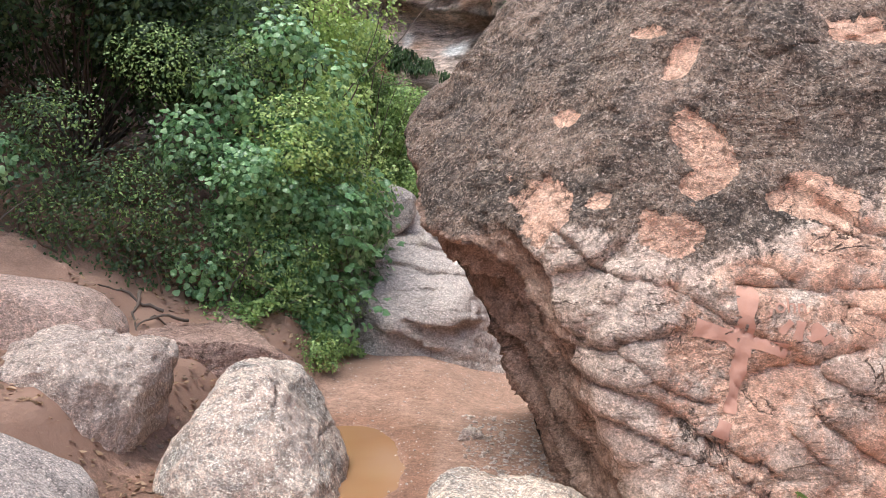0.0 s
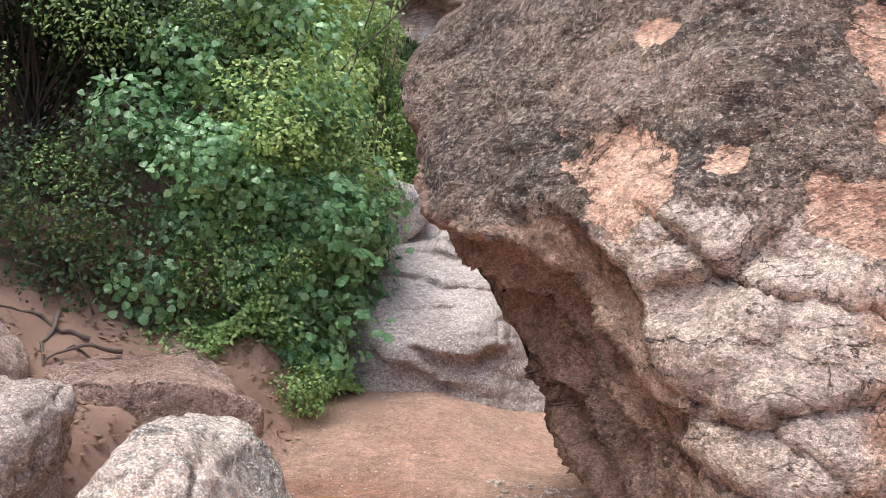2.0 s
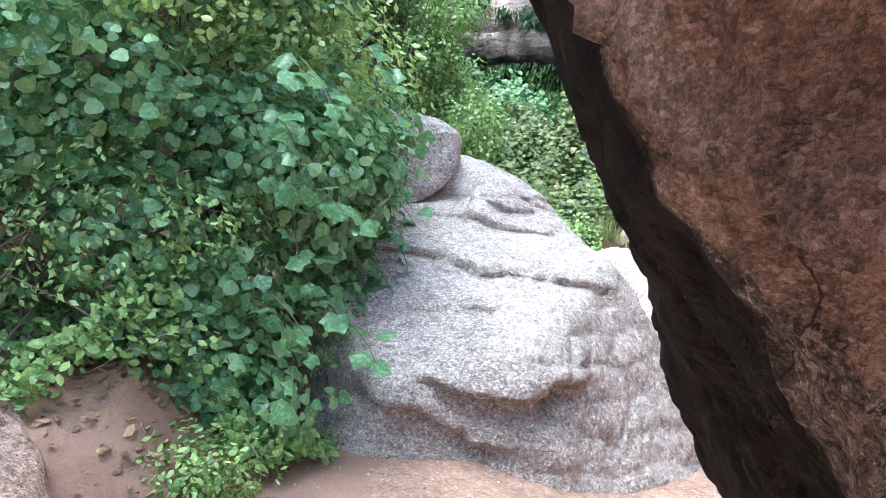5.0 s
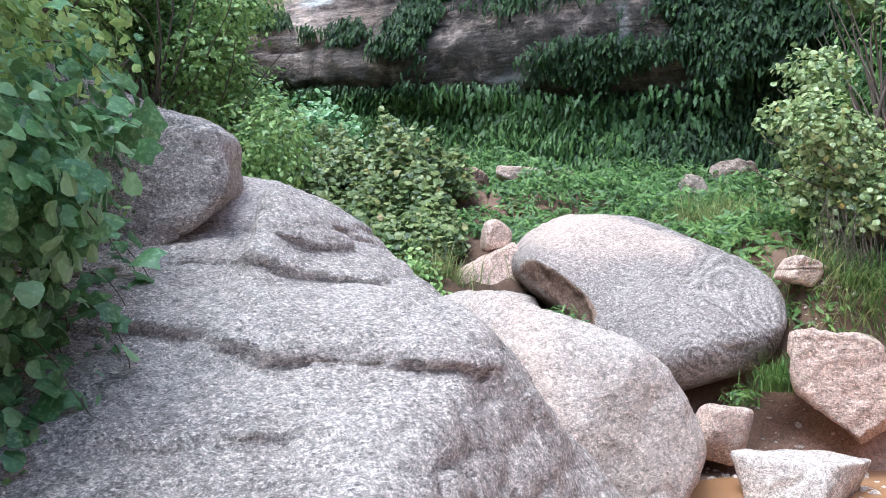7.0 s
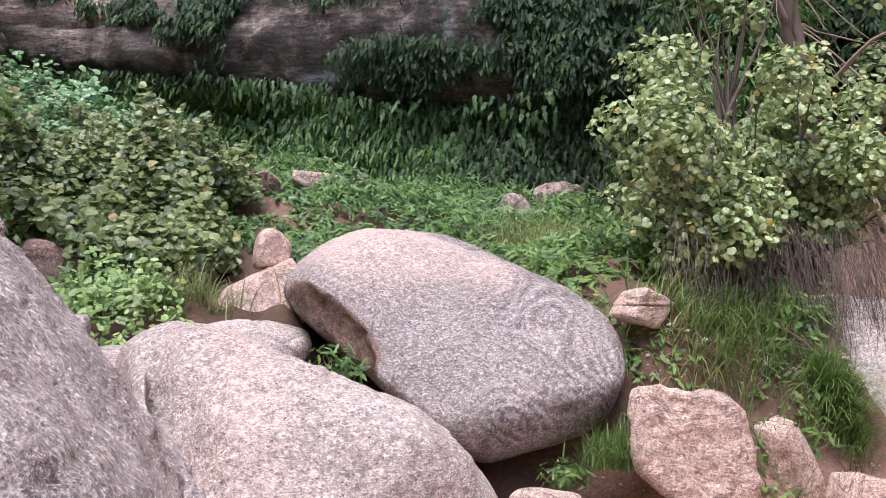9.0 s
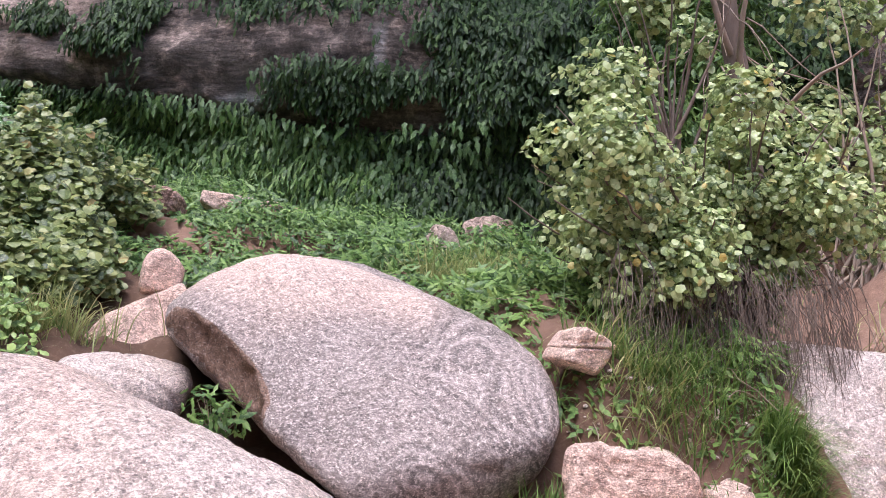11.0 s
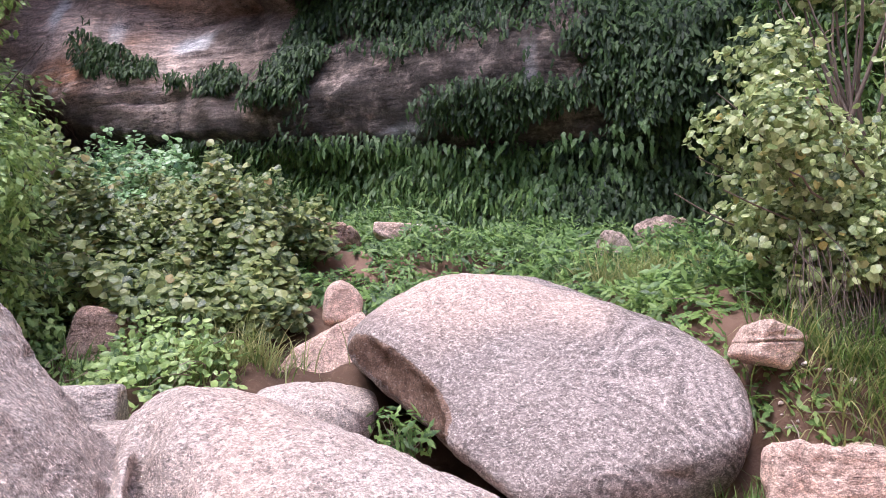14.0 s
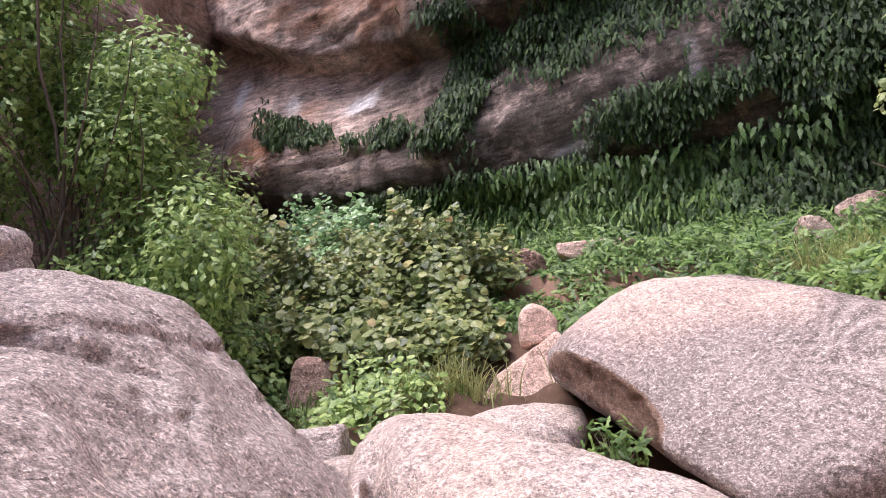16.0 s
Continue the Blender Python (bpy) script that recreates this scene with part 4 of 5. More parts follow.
CHANNEL_SIDE = [((1.65, 11.25, 1.15), (0.705, -0.221, 0.674)), ((1.8, 11.17, 0.96), (0.712, -0.224, 0.665)), ((1.91, 11.09, 0.71), (0.895, -0.356, 0.27)), ((1.9, 11.05, 0.47), (0.81, -0.448, -0.378)), ((1.25, 11.6, 1.09), (-0.1, -0.5, 0.86)), ((1.1, 11.35, 0.8), (-0.1, -0.85, 0.5)), ((1.7, 11.3, 0.5), (0.25, -0.93, 0.2)), ((1.5, 13.2, 1), (0.1, 0.9, 0.4))]
WHALE_CROWN = [((-0.56, 13.11, 2.14), (0.017, -0.096, 0.995)), ((-0.25, 13.12, 2.09), (0.343, -0.081, 0.936)), ((0.08, 13.13, 1.93), (0.492, -0.077, 0.867)), ((-0.58, 13.33, 2.24), (0.243, -0.09, 0.966)), ((-0.27, 13.39, 2.13), (0.42, -0.059, 0.906)), ((-0.55, 13.25, 2.31), (0.434, -0.024, 0.901)), ((-0.3, 13.37, 2.18), (0.549, 0.033, 0.835)), ((-0.1, 13.47, 1.96), (0.826, 0.169, 0.537)), ((0.03, 13.53, 1.7), (0.876, 0.192, 0.443)), ((0.16, 13.57, 1.45), (0.838, 0.18, 0.514)), ((0.29, 13.59, 1.19), (0.913, 0.193, 0.358)), ((0.35, 13.45, 1.66), (0.769, -0.023, 0.639)), ((0.64, 13.44, 1.32), (0.735, -0.022, 0.677))]
WHALE_FRONT = [((0.2, 11.05, 1.62), (0.05, -0.3, 0.95)), ((0, 9.4, 0.95), (0, -0.47, 0.88)), ((0.1, 8.9, 0.72), (0.05, -0.86, 0.5)), ((0, 8.93, 0.4), (0, -0.98, -0.1)), ((0.95, 9.9, 0.3), (0.74, -0.57, 0.36)), ((-0.85, 9.1, 0.4), (-0.72, -0.65, 0.2)), ((-1.35, 10, 1.2), (-0.95, 0, 0.3)), ((0, 13.6, 1), (0.2, 0.95, 0.3))]
WHALE_SKIRT = [((1.33, 12.15, 0.74), (0.731, -0.106, 0.674)), ((1.65, 11.97, 0.26), (0.853, -0.175, 0.492)), ((0.82, 12.81, 1.1), (0.756, -0.025, 0.654)), ((1.15, 12.73, 0.81), (0.616, 0.005, 0.788)), ((1.59, 12.56, 0.45), (0.643, -0.004, 0.766)), ((0.9, 10.3, 0.55), (0.4, -0.75, 0.5)), ((1.2, 12.6, 0.5), (0.2, 0.95, 0.3)), ((-0.4, 11, 0.5), (-1, 0, 0.1))]
PERCH_CUT = [((-0.99, 12.46, 2.5), (0.3, -0.119, 0.947)), ((-0.54, 12.55, 2.18), (0.995, 0.045, 0.091)), ((-0.63, 12.57, 1.88), (0.722, 0.095, -0.685)), ((-1.03, 12.54, 1.59), (0.497, 0.082, -0.864)), ((-1.11, 12.41, 2.53), (0.344, -0.068, 0.936)), ((-0.79, 12.46, 2.4), (0.407, -0.058, 0.912))]
BLOCK_CUT = [((3.46, 12.7, 0.81), (-0.832, 0.554, -0.045)), ((3.49, 12.71, 1), (-0.411, 0.388, 0.825)), ((3.65, 12.6, 1.02), (0.038, 0.101, 0.994)), ((3.84, 12.45, 1.03), (0.043, 0.096, 0.994)), ((3.93, 12.36, 0.94), (0.687, -0.524, 0.504)), ((3.97, 12.29, 0.76), (0.748, -0.641, 0.171)), ((3.33, 12.5, 0.76), (-0.832, 0.507, -0.223)), ((3.75, 12.23, 0.99), (0.436, -0.241, 0.867)), ((3.81, 12.15, 0.74), (0.779, -0.608, 0.156)), ((3.72, 12.15, 0.42), (0.47, -0.549, -0.691)), ((3.49, 12.34, 0.47), (-0.63, 0.28, -0.724)), ((3.6, 12.12, 0.6), (-0.35, -0.92, 0.15))]
rock("whaleback_boulder", "broad grey layered sandstone boulder rising from the sand", GREY_ROCK, (0.0, 10.9, 0.85), (1.75, 2.9, 1.6), seed=11, sides=0, round_k=0.010, extra=WHALE_CROWN + WHALE_FRONT, skirt=WHALE_SKIRT, cell=0.026,
     carve=[((0.30, 11.2, 1.60), (0.22, 0.16, 0.035), (0, 12, 25)), ((-0.35, 8.72, 0.36), (0.5, 0.2, 0.10), (0, 5, 0))], rough=0.045, scale=1.1, strata=0.022, period=0.2, tilt=(-0.12, 0.25, 1), pits=0.010, plates=0.016,
     ledges=[(1.66, -0.3, 0.5, 0.035, 0.12), (1.50, -1.2, 0.5, 0.035, 0.12), (1.26, -1.0, 0.55, 0.06, 0.22), (1.06, -1.0, 0.2, 0.03, 0.15), (0.72, -0.5, 0.55, 0.085, 0.28), (0.52, -1.0, 0.1, 0.05, 0.2)])
rock("perched_boulder", "dark grey block perched on the layered boulder", GREY_ROCK, (-1.12, 11.75, 2.05), (0.9, 0.95, 0.75), seed=3, sides=0, round_k=0.016, cell=0.026, rough=0.025, scale=1.8, strata=0.02, period=0.17, extra=PERCH_CUT)
rock("channel_boulder", "pale grey boulder with a worn pink runnel down its back", PALE_ROCK, (1.6, 12.05, 0.5), (1.6, 1.6, 1.6), seed=21, sides=0, round_k=0.010, masks={"blush": lambda v: np.exp(-((v[:, 0] - 1.17 + 0.06 * (11.8 - v[:, 1]) + 0.06 * vnoise(v, 2, 3)) / 0.16) ** 2) * ramp(v[:, 2], 0.2, 0.6)}, extra=CHANNEL_CROWN + CHANNEL_SIDE, cell=0.028, rough=0.035, scale=1.3, pits=0.010,
     carve=[((0.98, 11.52, 1.05), (0.06, 0.5, 0.34), (25, 15, 20)), ((1.17, 11.8, 1.40), (0.16, 1.0, 0.14), (18, 10, 0))])
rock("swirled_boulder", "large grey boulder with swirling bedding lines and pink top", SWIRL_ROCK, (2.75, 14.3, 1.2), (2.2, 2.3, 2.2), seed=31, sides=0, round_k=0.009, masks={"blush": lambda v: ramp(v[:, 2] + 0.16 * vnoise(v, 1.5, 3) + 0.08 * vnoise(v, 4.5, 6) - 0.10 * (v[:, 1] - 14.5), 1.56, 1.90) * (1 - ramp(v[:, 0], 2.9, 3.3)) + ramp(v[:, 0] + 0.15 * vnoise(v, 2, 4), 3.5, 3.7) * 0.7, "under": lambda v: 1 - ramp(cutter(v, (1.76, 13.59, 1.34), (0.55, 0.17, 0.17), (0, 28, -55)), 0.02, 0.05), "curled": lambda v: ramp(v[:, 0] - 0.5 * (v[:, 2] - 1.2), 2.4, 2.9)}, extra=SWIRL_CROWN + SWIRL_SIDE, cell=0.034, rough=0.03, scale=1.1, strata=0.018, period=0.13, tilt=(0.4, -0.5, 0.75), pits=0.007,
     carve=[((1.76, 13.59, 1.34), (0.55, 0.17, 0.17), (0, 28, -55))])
rock("block_boulder", "pinkish angular block standing by the pool", PINK_ROCK, (3.62, 12.4, 0.5), (0.6, 0.6, 0.75), seed=41, sides=0, round_k=0.012, extra=BLOCK_CUT, cell=0.02, rough=0.025, scale=2.5, pits=0.012)
rock("flat_slab", "flat pale pink slab lying at the pool", PALE_ROCK, (2.98, 11.9, 0.16), (0.42, 0.34, 0.17), (0, 4, 25), seed=43, sides=5, round_k=0.05, rough=0.015, category="rock")
rock("wedge_stone", "small tan stone wedged beside the pool", PINK_ROCK, (2.74, 12.5, 0.34), (0.22, 0.2, 0.2), (0, 10, 20), seed=44, sides=6, rough=0.015, category="rock")
rock("standing_stone", "narrow pinkish stone leaning on the bank", PINK_ROCK, (4.46, 12.6, 0.5), (0.17, 0.16, 0.36), (10, -12, 0), seed=45, sides=6, round_k=0.05, rough=0.015, category="rock")
rock("tan_slab", "cracked tan slab half buried in the bank", PINK_ROCK, (4.9, 12.3, 0.25), (0.4, 0.25, 0.2), (0, 25, 10), seed=46, sides=6, round_k=0.05, rough=0.015, category="rock")
LEDGE_CUT = [((1.36, 15.85, 1.41), (-0.92, 0.031, 0.391)), ((1.47, 15.84, 1.54), (-0.451, 0.009, 0.892)), ((1.65, 15.83, 1.69), (-0.724, 0.03, 0.689)), ((1.87, 15.8, 1.82), (-0.229, -0.03, 0.973)), ((2.02, 15.78, 1.79), (0.858, -0.14, 0.494)), ((1.36, 15.78, 1.47), (-0.856, 0.021, 0.517)), ((1.53, 15.76, 1.65), (-0.641, 0.007, 0.768)), ((1.77, 15.74, 1.79), (-0.325, -0.027, 0.945))]
KNOB_CUT = [((1.78, 16.31, 1.91), (-0.994, 0.083, 0.075)), ((1.83, 16.29, 2.05), (-0.635, -0.005, 0.773)), ((1.94, 16.28, 2.06), (0.413, -0.125, 0.902)), ((2.04, 16.28, 1.98), (0.791, -0.145, 0.594)), ((2.06, 16.28, 1.88), (0.966, -0.111, -0.233))]
rock("pink_ledge_rock", "smooth pink layered rock beside the swirled boulder", PINK_ROCK, (1.66, 15.25, 1.15), (0.62, 0.45, 0.70), seed=51, sides=0, round_k=0.014, strata=0.03, period=0.17, rough=0.02, cell=0.024, extra=LEDGE_CUT + [((1.66, 14.95, 1.3), (-0.15, -0.93, 0.35))])
rock("pink_knob_rock", "rounded pink knob of sandstone", PINK_ROCK, (1.85, 15.6, 1.88), (0.24, 0.24, 0.17), seed=52, sides=0, round_k=0.06, rough=0.015, cell=0.018, extra=KNOB_CUT, category="rock")
rock("low_flat_rock", "low grey-pink rock between boulders", PALE_ROCK, (1.50, 14.2, 1.08), (0.38, 0.38, 0.28), (0, 5, 10), seed=53, sides=8, round_k=0.10, rough=0.02, category="rock")
rock("pale_gap_rock", "pale rounded rock in the gap between boulders", PALE_ROCK, (0.62, 12.85, 0.86), (0.48, 0.6, 0.46), (0, 8, 0), seed=54, sides=8, round_k=0.10, rough=0.02, category="rock")
rock("pointed_rock", "pointed grey-pink rock in the slope undergrowth", RED_ROCK, (0.23, 15.5, 1.45), (0.30, 0.32, 0.34), (0, 18, 0), seed=55, sides=7, round_k=0.06, rough=0.03)
rock("gap_stone", "small grey stone among the slope vines", GREY_ROCK, (0.27, 13.7, 1.15), (0.28, 0.26, 0.2), seed=56, sides=7, rough=0.02, category="rock")
rock("pitted_rock", "brown pitted rock on the green slope", PIT_ROCK, (6.3, 19.0, 2.90), (0.40, 0.3, 0.27), (0, -8, 0), seed=61, sides=7, round_k=0.05, rough=0.06, scale=4.0, category="rock", carve=[((6.2, 18.7, 2.88), (0.12, 0.12, 0.06), (0, 0, 0))])
rock("slope_block", "small upright pinkish block in the grass", PIT_ROCK, (5.15, 17.9, 2.55), (0.20, 0.2, 0.26), (0, 5, 0), seed=62, sides=5, round_k=0.05, rough=0.02, category="rock")
rock("slope_slab", "flat pink slab among ferns", PINK_ROCK, (3.03, 18.9, 2.87), (0.46, 0.35, 0.11), (0, 4, -15), seed=63, sides=6, rough=0.02, category="rock")
rock("orange_slope_rock", "rounded orange rock among the vines", RED_ROCK, (2.05, 18.4, 2.70), (0.34, 0.35, 0.24), seed=64, sides=8, round_k=0.1, rough=0.02, category="rock")
rock("leaning_slope_stone", "thin reddish stone leaning in the ferns", RED_ROCK, (3.96, 19.6, 2.75), (0.3, 0.15, 0.2), (0, 35, -20), seed=65, sides=6, rough=0.02, category="rock")
rock("bank_slab", "pink slab set in the grassy bank", PINK_ROCK, (3.68, 12.98, 1.47), (0.17, 0.15, 0.10), (4, 18, 10), seed=66, sides=5, round_k=0.03, rough=0.02, category="rock", strata=0.015)
rock("bank_outcrop", "pale cracked rock face low in the bank", GREY_ROCK, (5.75, 13.1, 0.85), (0.62, 0.45, 0.75), (0, 5, 15), seed=67, sides=6, round_k=0.05, rough=0.03, strata=0.03)
rock("overhang_boulder", "dark rock jutting above the bank trees", RED_ROCK, (9.2, 19.6, 7.0), (2.4, 1.6, 1.1), (0, 15, -30), seed=68, sides=8, round_k=0.06, rough=0.1, scale=0.5, cell=0.09)
# by the start of the path
rock("round_boulder", "rounded cream and pink boulder on the wash edge", WASH_ROCK, (-2.42, 5.35, 0.43), (0.56, 0.56, 0.48), (0, 8, 10), seed=71, sides=7, round_k=0.04, cell=0.022, rough=0.05, scale=2.2, pits=0.016, strata=0.02, period=0.14)
rock("cone_boulder", "speckled cream-grey boulder shaped like a blunt cone", CREAM_ROCK, (-1.18, 5.2, 0.10), (0.60, 0.58, 0.64), (0, -5, 0), seed=72, sides=6, round_k=0.05, cell=0.022, rough=0.04, scale=2.2, pits=0.014, extra=[((-0.85, 5.0, 0.4), (0.8, -0.1, 0.55)), ((-1.55, 5.0, 0.4), (-0.85, -0.15, 0.45)), ((-1.2, 4.75, 0.4), (0, -0.85, 0.5))])
rock("low_boulder", "low speckled boulder sunk in the sand", CREAM_ROCK, (0.50, 4.5, -0.07), (0.52, 0.4, 0.28), seed=73, sides=8, round_k=0.07, cell=0.02, rough=0.03, scale=2.5, pits=0.012)
rock("corner_boulder", "dark pinkish boulder at the wash edge", GREY_ROCK, (-2.15, 3.9, 0.1), (0.50, 0.42, 0.44), (0, 25, 0), seed=74, sides=8, round_k=0.08, cell=0.028, rough=0.03)
rock("bedrock_ledge", "layered red-pink bedrock ledge under the thicket", RED_ROCK, (-2.25, 7.30, 0.40), (0.88, 0.62, 0.48), (0, 0, 25), seed=75, sides=5, round_k=0.03, cell=0.022, rough=0.04, strata=0.07, period=0.15, tilt=(0.1, 0, 1), extra=[((-2.0, 7.2, 0.74), (0.05, -0.1, 1))])
rock("upper_slab", "pink sandstone slab above the round boulder", PINK_ROCK, (-3.35, 6.1, 0.80), (1.0, 0.62, 0.40), (0, 6, 12), seed=76, sides=6, round_k=0.08, cell=0.035, rough=0.03, strata=0.02)


# ---- plants ----
def join_arrays(sets):
    vs, fs, base = [], [], 0
    for v, f in sets:
        vs.append(v)
        fs.append(f + base)
        base += len(v)
    return np.concatenate(vs), np.concatenate(fs)


def blades(rng, place, facing, size_low, size_high, outline, loose=0.7, down=0.5, cup=0.12, droop=0.1):
    """Leaves whose faces look roughly outward and up, tips hanging."""
    n = len(place)
    up = np.array((0, 0, 0.55))
    face = facing + up + rng.normal(size=(n, 3)) * loose
    tip = rng.normal(size=(n, 3)) * 0.7 + np.array((0, 0, -down)) + 0.4 * facing
    return leaves(place, face, tip, rng.uniform(size_low, size_high, n), outline, cup, droop)


def plant(name, label, category, place, leaf_sets, stems=None, stem_mat=None, group=""):
    """A plant: its stems and its leaf masses as parts."""
    top = thing(name, place, label, category, group)
    off = np.array(place)
    if stems:
        v, f = tubes(stems)
        part("twig_tangle", mesh_of("twig_tangle", v - off, f, stem_mat or BARK), top, "", "stuff")
    for v, f, mat, lab in leaf_sets:
        part("foliage", mesh_of("foliage", v - off, f, mat, smooth=False), top, lab, "stuff")
    return top


def on_ground(x, y, lift=0.0):
    return float(ground_z(np.array([x]), np.array([y]))[0]) + lift


def thicket():
    """The vine thicket that climbs the bank from the wash to the layered boulder."""
    rng = np.random.RandomState(5)
    line = np.array([(-5.2, 6.9), (-4.0, 7.4), (-3.0, 7.75), (-2.2, 8.15), (-1.62, 8.55), (-1.30, 9.2), (-1.22, 9.9), (-1.35, 10.5)])
    k = np.linspace(0, 1, len(line))
    spots, outs, twigs, small_s, small_o, sunlit_s, sunlit_o, dim_s, dim_o = [], [], [], [], [], [], [], [], []
    for u in np.linspace(0, 1, 17):
        x, y = np.interp(u, k, line[:, 0]), np.interp(u, k, line[:, 1])
        top = np.interp(u, [0, 0.3, 0.45, 0.6, 0.75, 1], [2.1, 2.9, 3.6, 3.3, 2.5, 2.2])
        low = np.interp(u, [0, 0.35, 0.5, 0.62, 1], [1.45, 1.0, 0.7, 0.5, 0.95])
        out = np.array((0.75 * ramp(u, 0.3, 0.9) + 0.15, -0.95 + 0.55 * ramp(u, 0.5, 1), 0.25))
        for z in np.arange(low, top, 0.44):
            c = np.array((x, y, z)) + rng.normal(size=3) * 0.16 - out * np.array((1, 1, 0)) * (0.10 * max(0, z - 2.2) + 0.05)
            half = rng.uniform(0.30, 0.5, 3) * np.array((1.1, 1, 0.85))
            n = int(rng.uniform(250, 430))
            p, d = clump_points(rng, c, half, n, 0.55, out)
            if z > 2.0 and 0.52 < u < 0.85 and rng.uniform() < 0.7:
                p2, d2 = clump_points(rng, c + out * 0.1, half * 1.05, int(n * 2.0), 0.6, out)
                sunlit_s.append(p2)
                sunlit_o.append(d2 + out * 0.4 + np.array((0, 0, 0.4)))
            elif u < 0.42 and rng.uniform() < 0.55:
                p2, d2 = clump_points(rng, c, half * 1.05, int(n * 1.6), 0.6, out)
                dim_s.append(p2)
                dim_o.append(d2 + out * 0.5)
            elif rng.uniform() < 0.62 - 0.25 * (u < 0.35):
                spots.append(p)
                outs.append(d + out * 0.6)
            else:
                p2, d2 = clump_points(rng, c, half * 1.05, int(n * 2.2), 0.5, out)
                small_s.append(p2)
                small_o.append(d2 + out * 0.5)
            for _ in range(2):
                twigs.append((wander(rng, c - out * 0.45 + (0, 0, -0.3), out * 0.6 + rng.normal(size=3) * 0.5, rng.uniform(0.3, 0.55), 6, 0.5), 0.006, 0.002))
    for _ in range(60):
        u = rng.uniform(0, 0.5)
        x, y = np.interp(u, k, line[:, 0]), np.interp(u, k, line[:, 1])
        g = on_ground(x, y)
        twigs.append((wander(rng, (x + rng.normal() * 0.15, y + rng.normal() * 0.15, g - 0.05), (rng.normal() * 0.4, rng.normal() * 0.4, 1), rng.uniform(0.4, 0.9), 7, 0.45), rng.uniform(0.006, 0.014), 0.003))
    P, D = np.concatenate(spots), np.concatenate(outs)
    P2, D2 = np.concatenate(small_s), np.concatenate(small_o)
    a = blades(rng, P, D, 0.034, 0.076, GRAPE, 0.6, 0.8)
    b = blades(rng, P2, D2, 0.028, 0.05, TINY, 0.8, 0.2)
    c = blades(rng, np.concatenate(sunlit_s), np.concatenate(sunlit_o), 0.03, 0.058, SMALL, 0.8, 0.2)
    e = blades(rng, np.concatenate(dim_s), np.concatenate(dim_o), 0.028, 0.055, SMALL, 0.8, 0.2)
    return plant("vine_thicket", "dense green grapevine and shrub thicket hanging over the bank", "thicket", (-1.8, 8.4, 0.6), [(*a, VINE_LEAF, "broad lobed vine leaves"), (*b, TREE_LEAF, "small shrub leaves"), (*c, SUNLIT_LEAF, "yellow-green upper leaves brightened as sunlit"), (*e, SHADE_LEAF, "small leaves coloured dark for shade")], twigs)


thicket()


def near_leaves():
    """The vine leaves nearest the path, each a leaf of its own."""
    rng = np.random.RandomState(8)
    spray = thing("vine_spray", (-1.05, 8.9, 1.2), "overhanging spray of large green grapevine leaves", "vine")
    off = np.array(spray.location)
    kinds = []
    for s in range(4):
        v, f = leaves([(0, 0, 0)], [(0, 0, 1)], [(0, 1, 0)], [1.0], lobed(15, 5, 0.19 + 0.02 * s, 0.60), 0.10 + 0.05 * s, 0.12 + 0.05 * s)
        kinds.append(mesh_of("leaf", v, f, VINE_LEAF, smooth=True))
    stems = []
    n = 0
    for b in range(26):
        u = rng.uniform(0, 1)
        start = np.array((-1.25 + 0.25 * u + rng.normal() * 0.05, 8.5 + 1.9 * u, rng.uniform(1.0, 2.5)))
        path = wander(rng, start, (0.8, -0.55, 0.2), rng.uniform(0.5, 0.85), 10, 0.25, 0.14)
        if n >= 280:
            break
        stems.append((path, 0.004, 0.0015))
        for i in range(1, len(path)):
            if n >= 290:
                break
            for _ in range(1 + (i % 6 == 0)):
                face = np.array((0.40, -0.55, 0.85)) + rng.normal(size=3) * 0.4
                tip = np.array((0.2, -0.2, -0.8)) + rng.normal(size=3) * 0.5
                q = Vector(face).to_track_quat("Z", "Y")
                turn = q.to_matrix().to_4x4() @ Matrix.Rotation(rng.uniform(0, 6.28), 4, "Z") if rng.uniform() < 0.4 else None
                if turn is None:
                    z = Vector(face).normalized()
                    y = (Vector(tip) - z * Vector(tip).dot(z)).normalized()
                    xa = y.cross(z)
                    turn = Matrix((xa, y, z)).transposed().to_4x4()
                s = rng.uniform(0.055, 0.105)
                ob = part("leaf", kinds[n % 4], spray)
                ob.matrix_basis = Matrix.Translation(path[i] + rng.normal(size=3) * 0.03 - off) @ turn @ Matrix.Scale(s, 4)
                n += 1
    for path in stems:
        v, f = tubes([path])
        part("stem", mesh_of("stem", v - off, f, BARK), spray)


def bush_at(name, label, category, clumps, seed, leaf, outline, low, high, per, mat, front, twig_from=None, twig_mat=None, loose=0.7, shell=0.6):
    rng = np.random.RandomState(seed)
    P, D, tw = [], [], []
    for c, half in clumps:
        vol = half[0] * half[1] * half[2]
        p, d = clump_points(rng, c, half, int(per * vol ** 0.667), shell, front)
        P.append(p)
        D.append(d + np.array(front) * 0.4)
        if twig_from is not None:
            for _ in range(2):
                t = np.array(twig_from) + rng.normal(size=3) * np.array((0.12, 0.12, 0.02))
                way = np.array(c) + rng.normal(size=3) * np.array(half) * 0.5 - t
                tw.append((wander(rng, t, way, np.linalg.norm(way) * 1.05, 10, 0.22), rng.uniform(0.012, 0.028), 0.004))
    P, D = np.concatenate(P), np.concatenate(D)
    v, f = blades(rng, P, D, low, high, outline, loose)
    return plant(name, label, category, twig_from or tuple(clumps[0][0]), [(v, f, mat, leaf)], tw, twig_mat)


def chance_clumps(seed, count, centre, spread_by, low, high):
    rng = np.random.RandomState(seed)
    return [(tuple(np.array(centre) + rng.uniform(-1, 1, 3) * np.array(spread_by)), tuple(rng.uniform(low, high, 3))) for _ in range(count)]


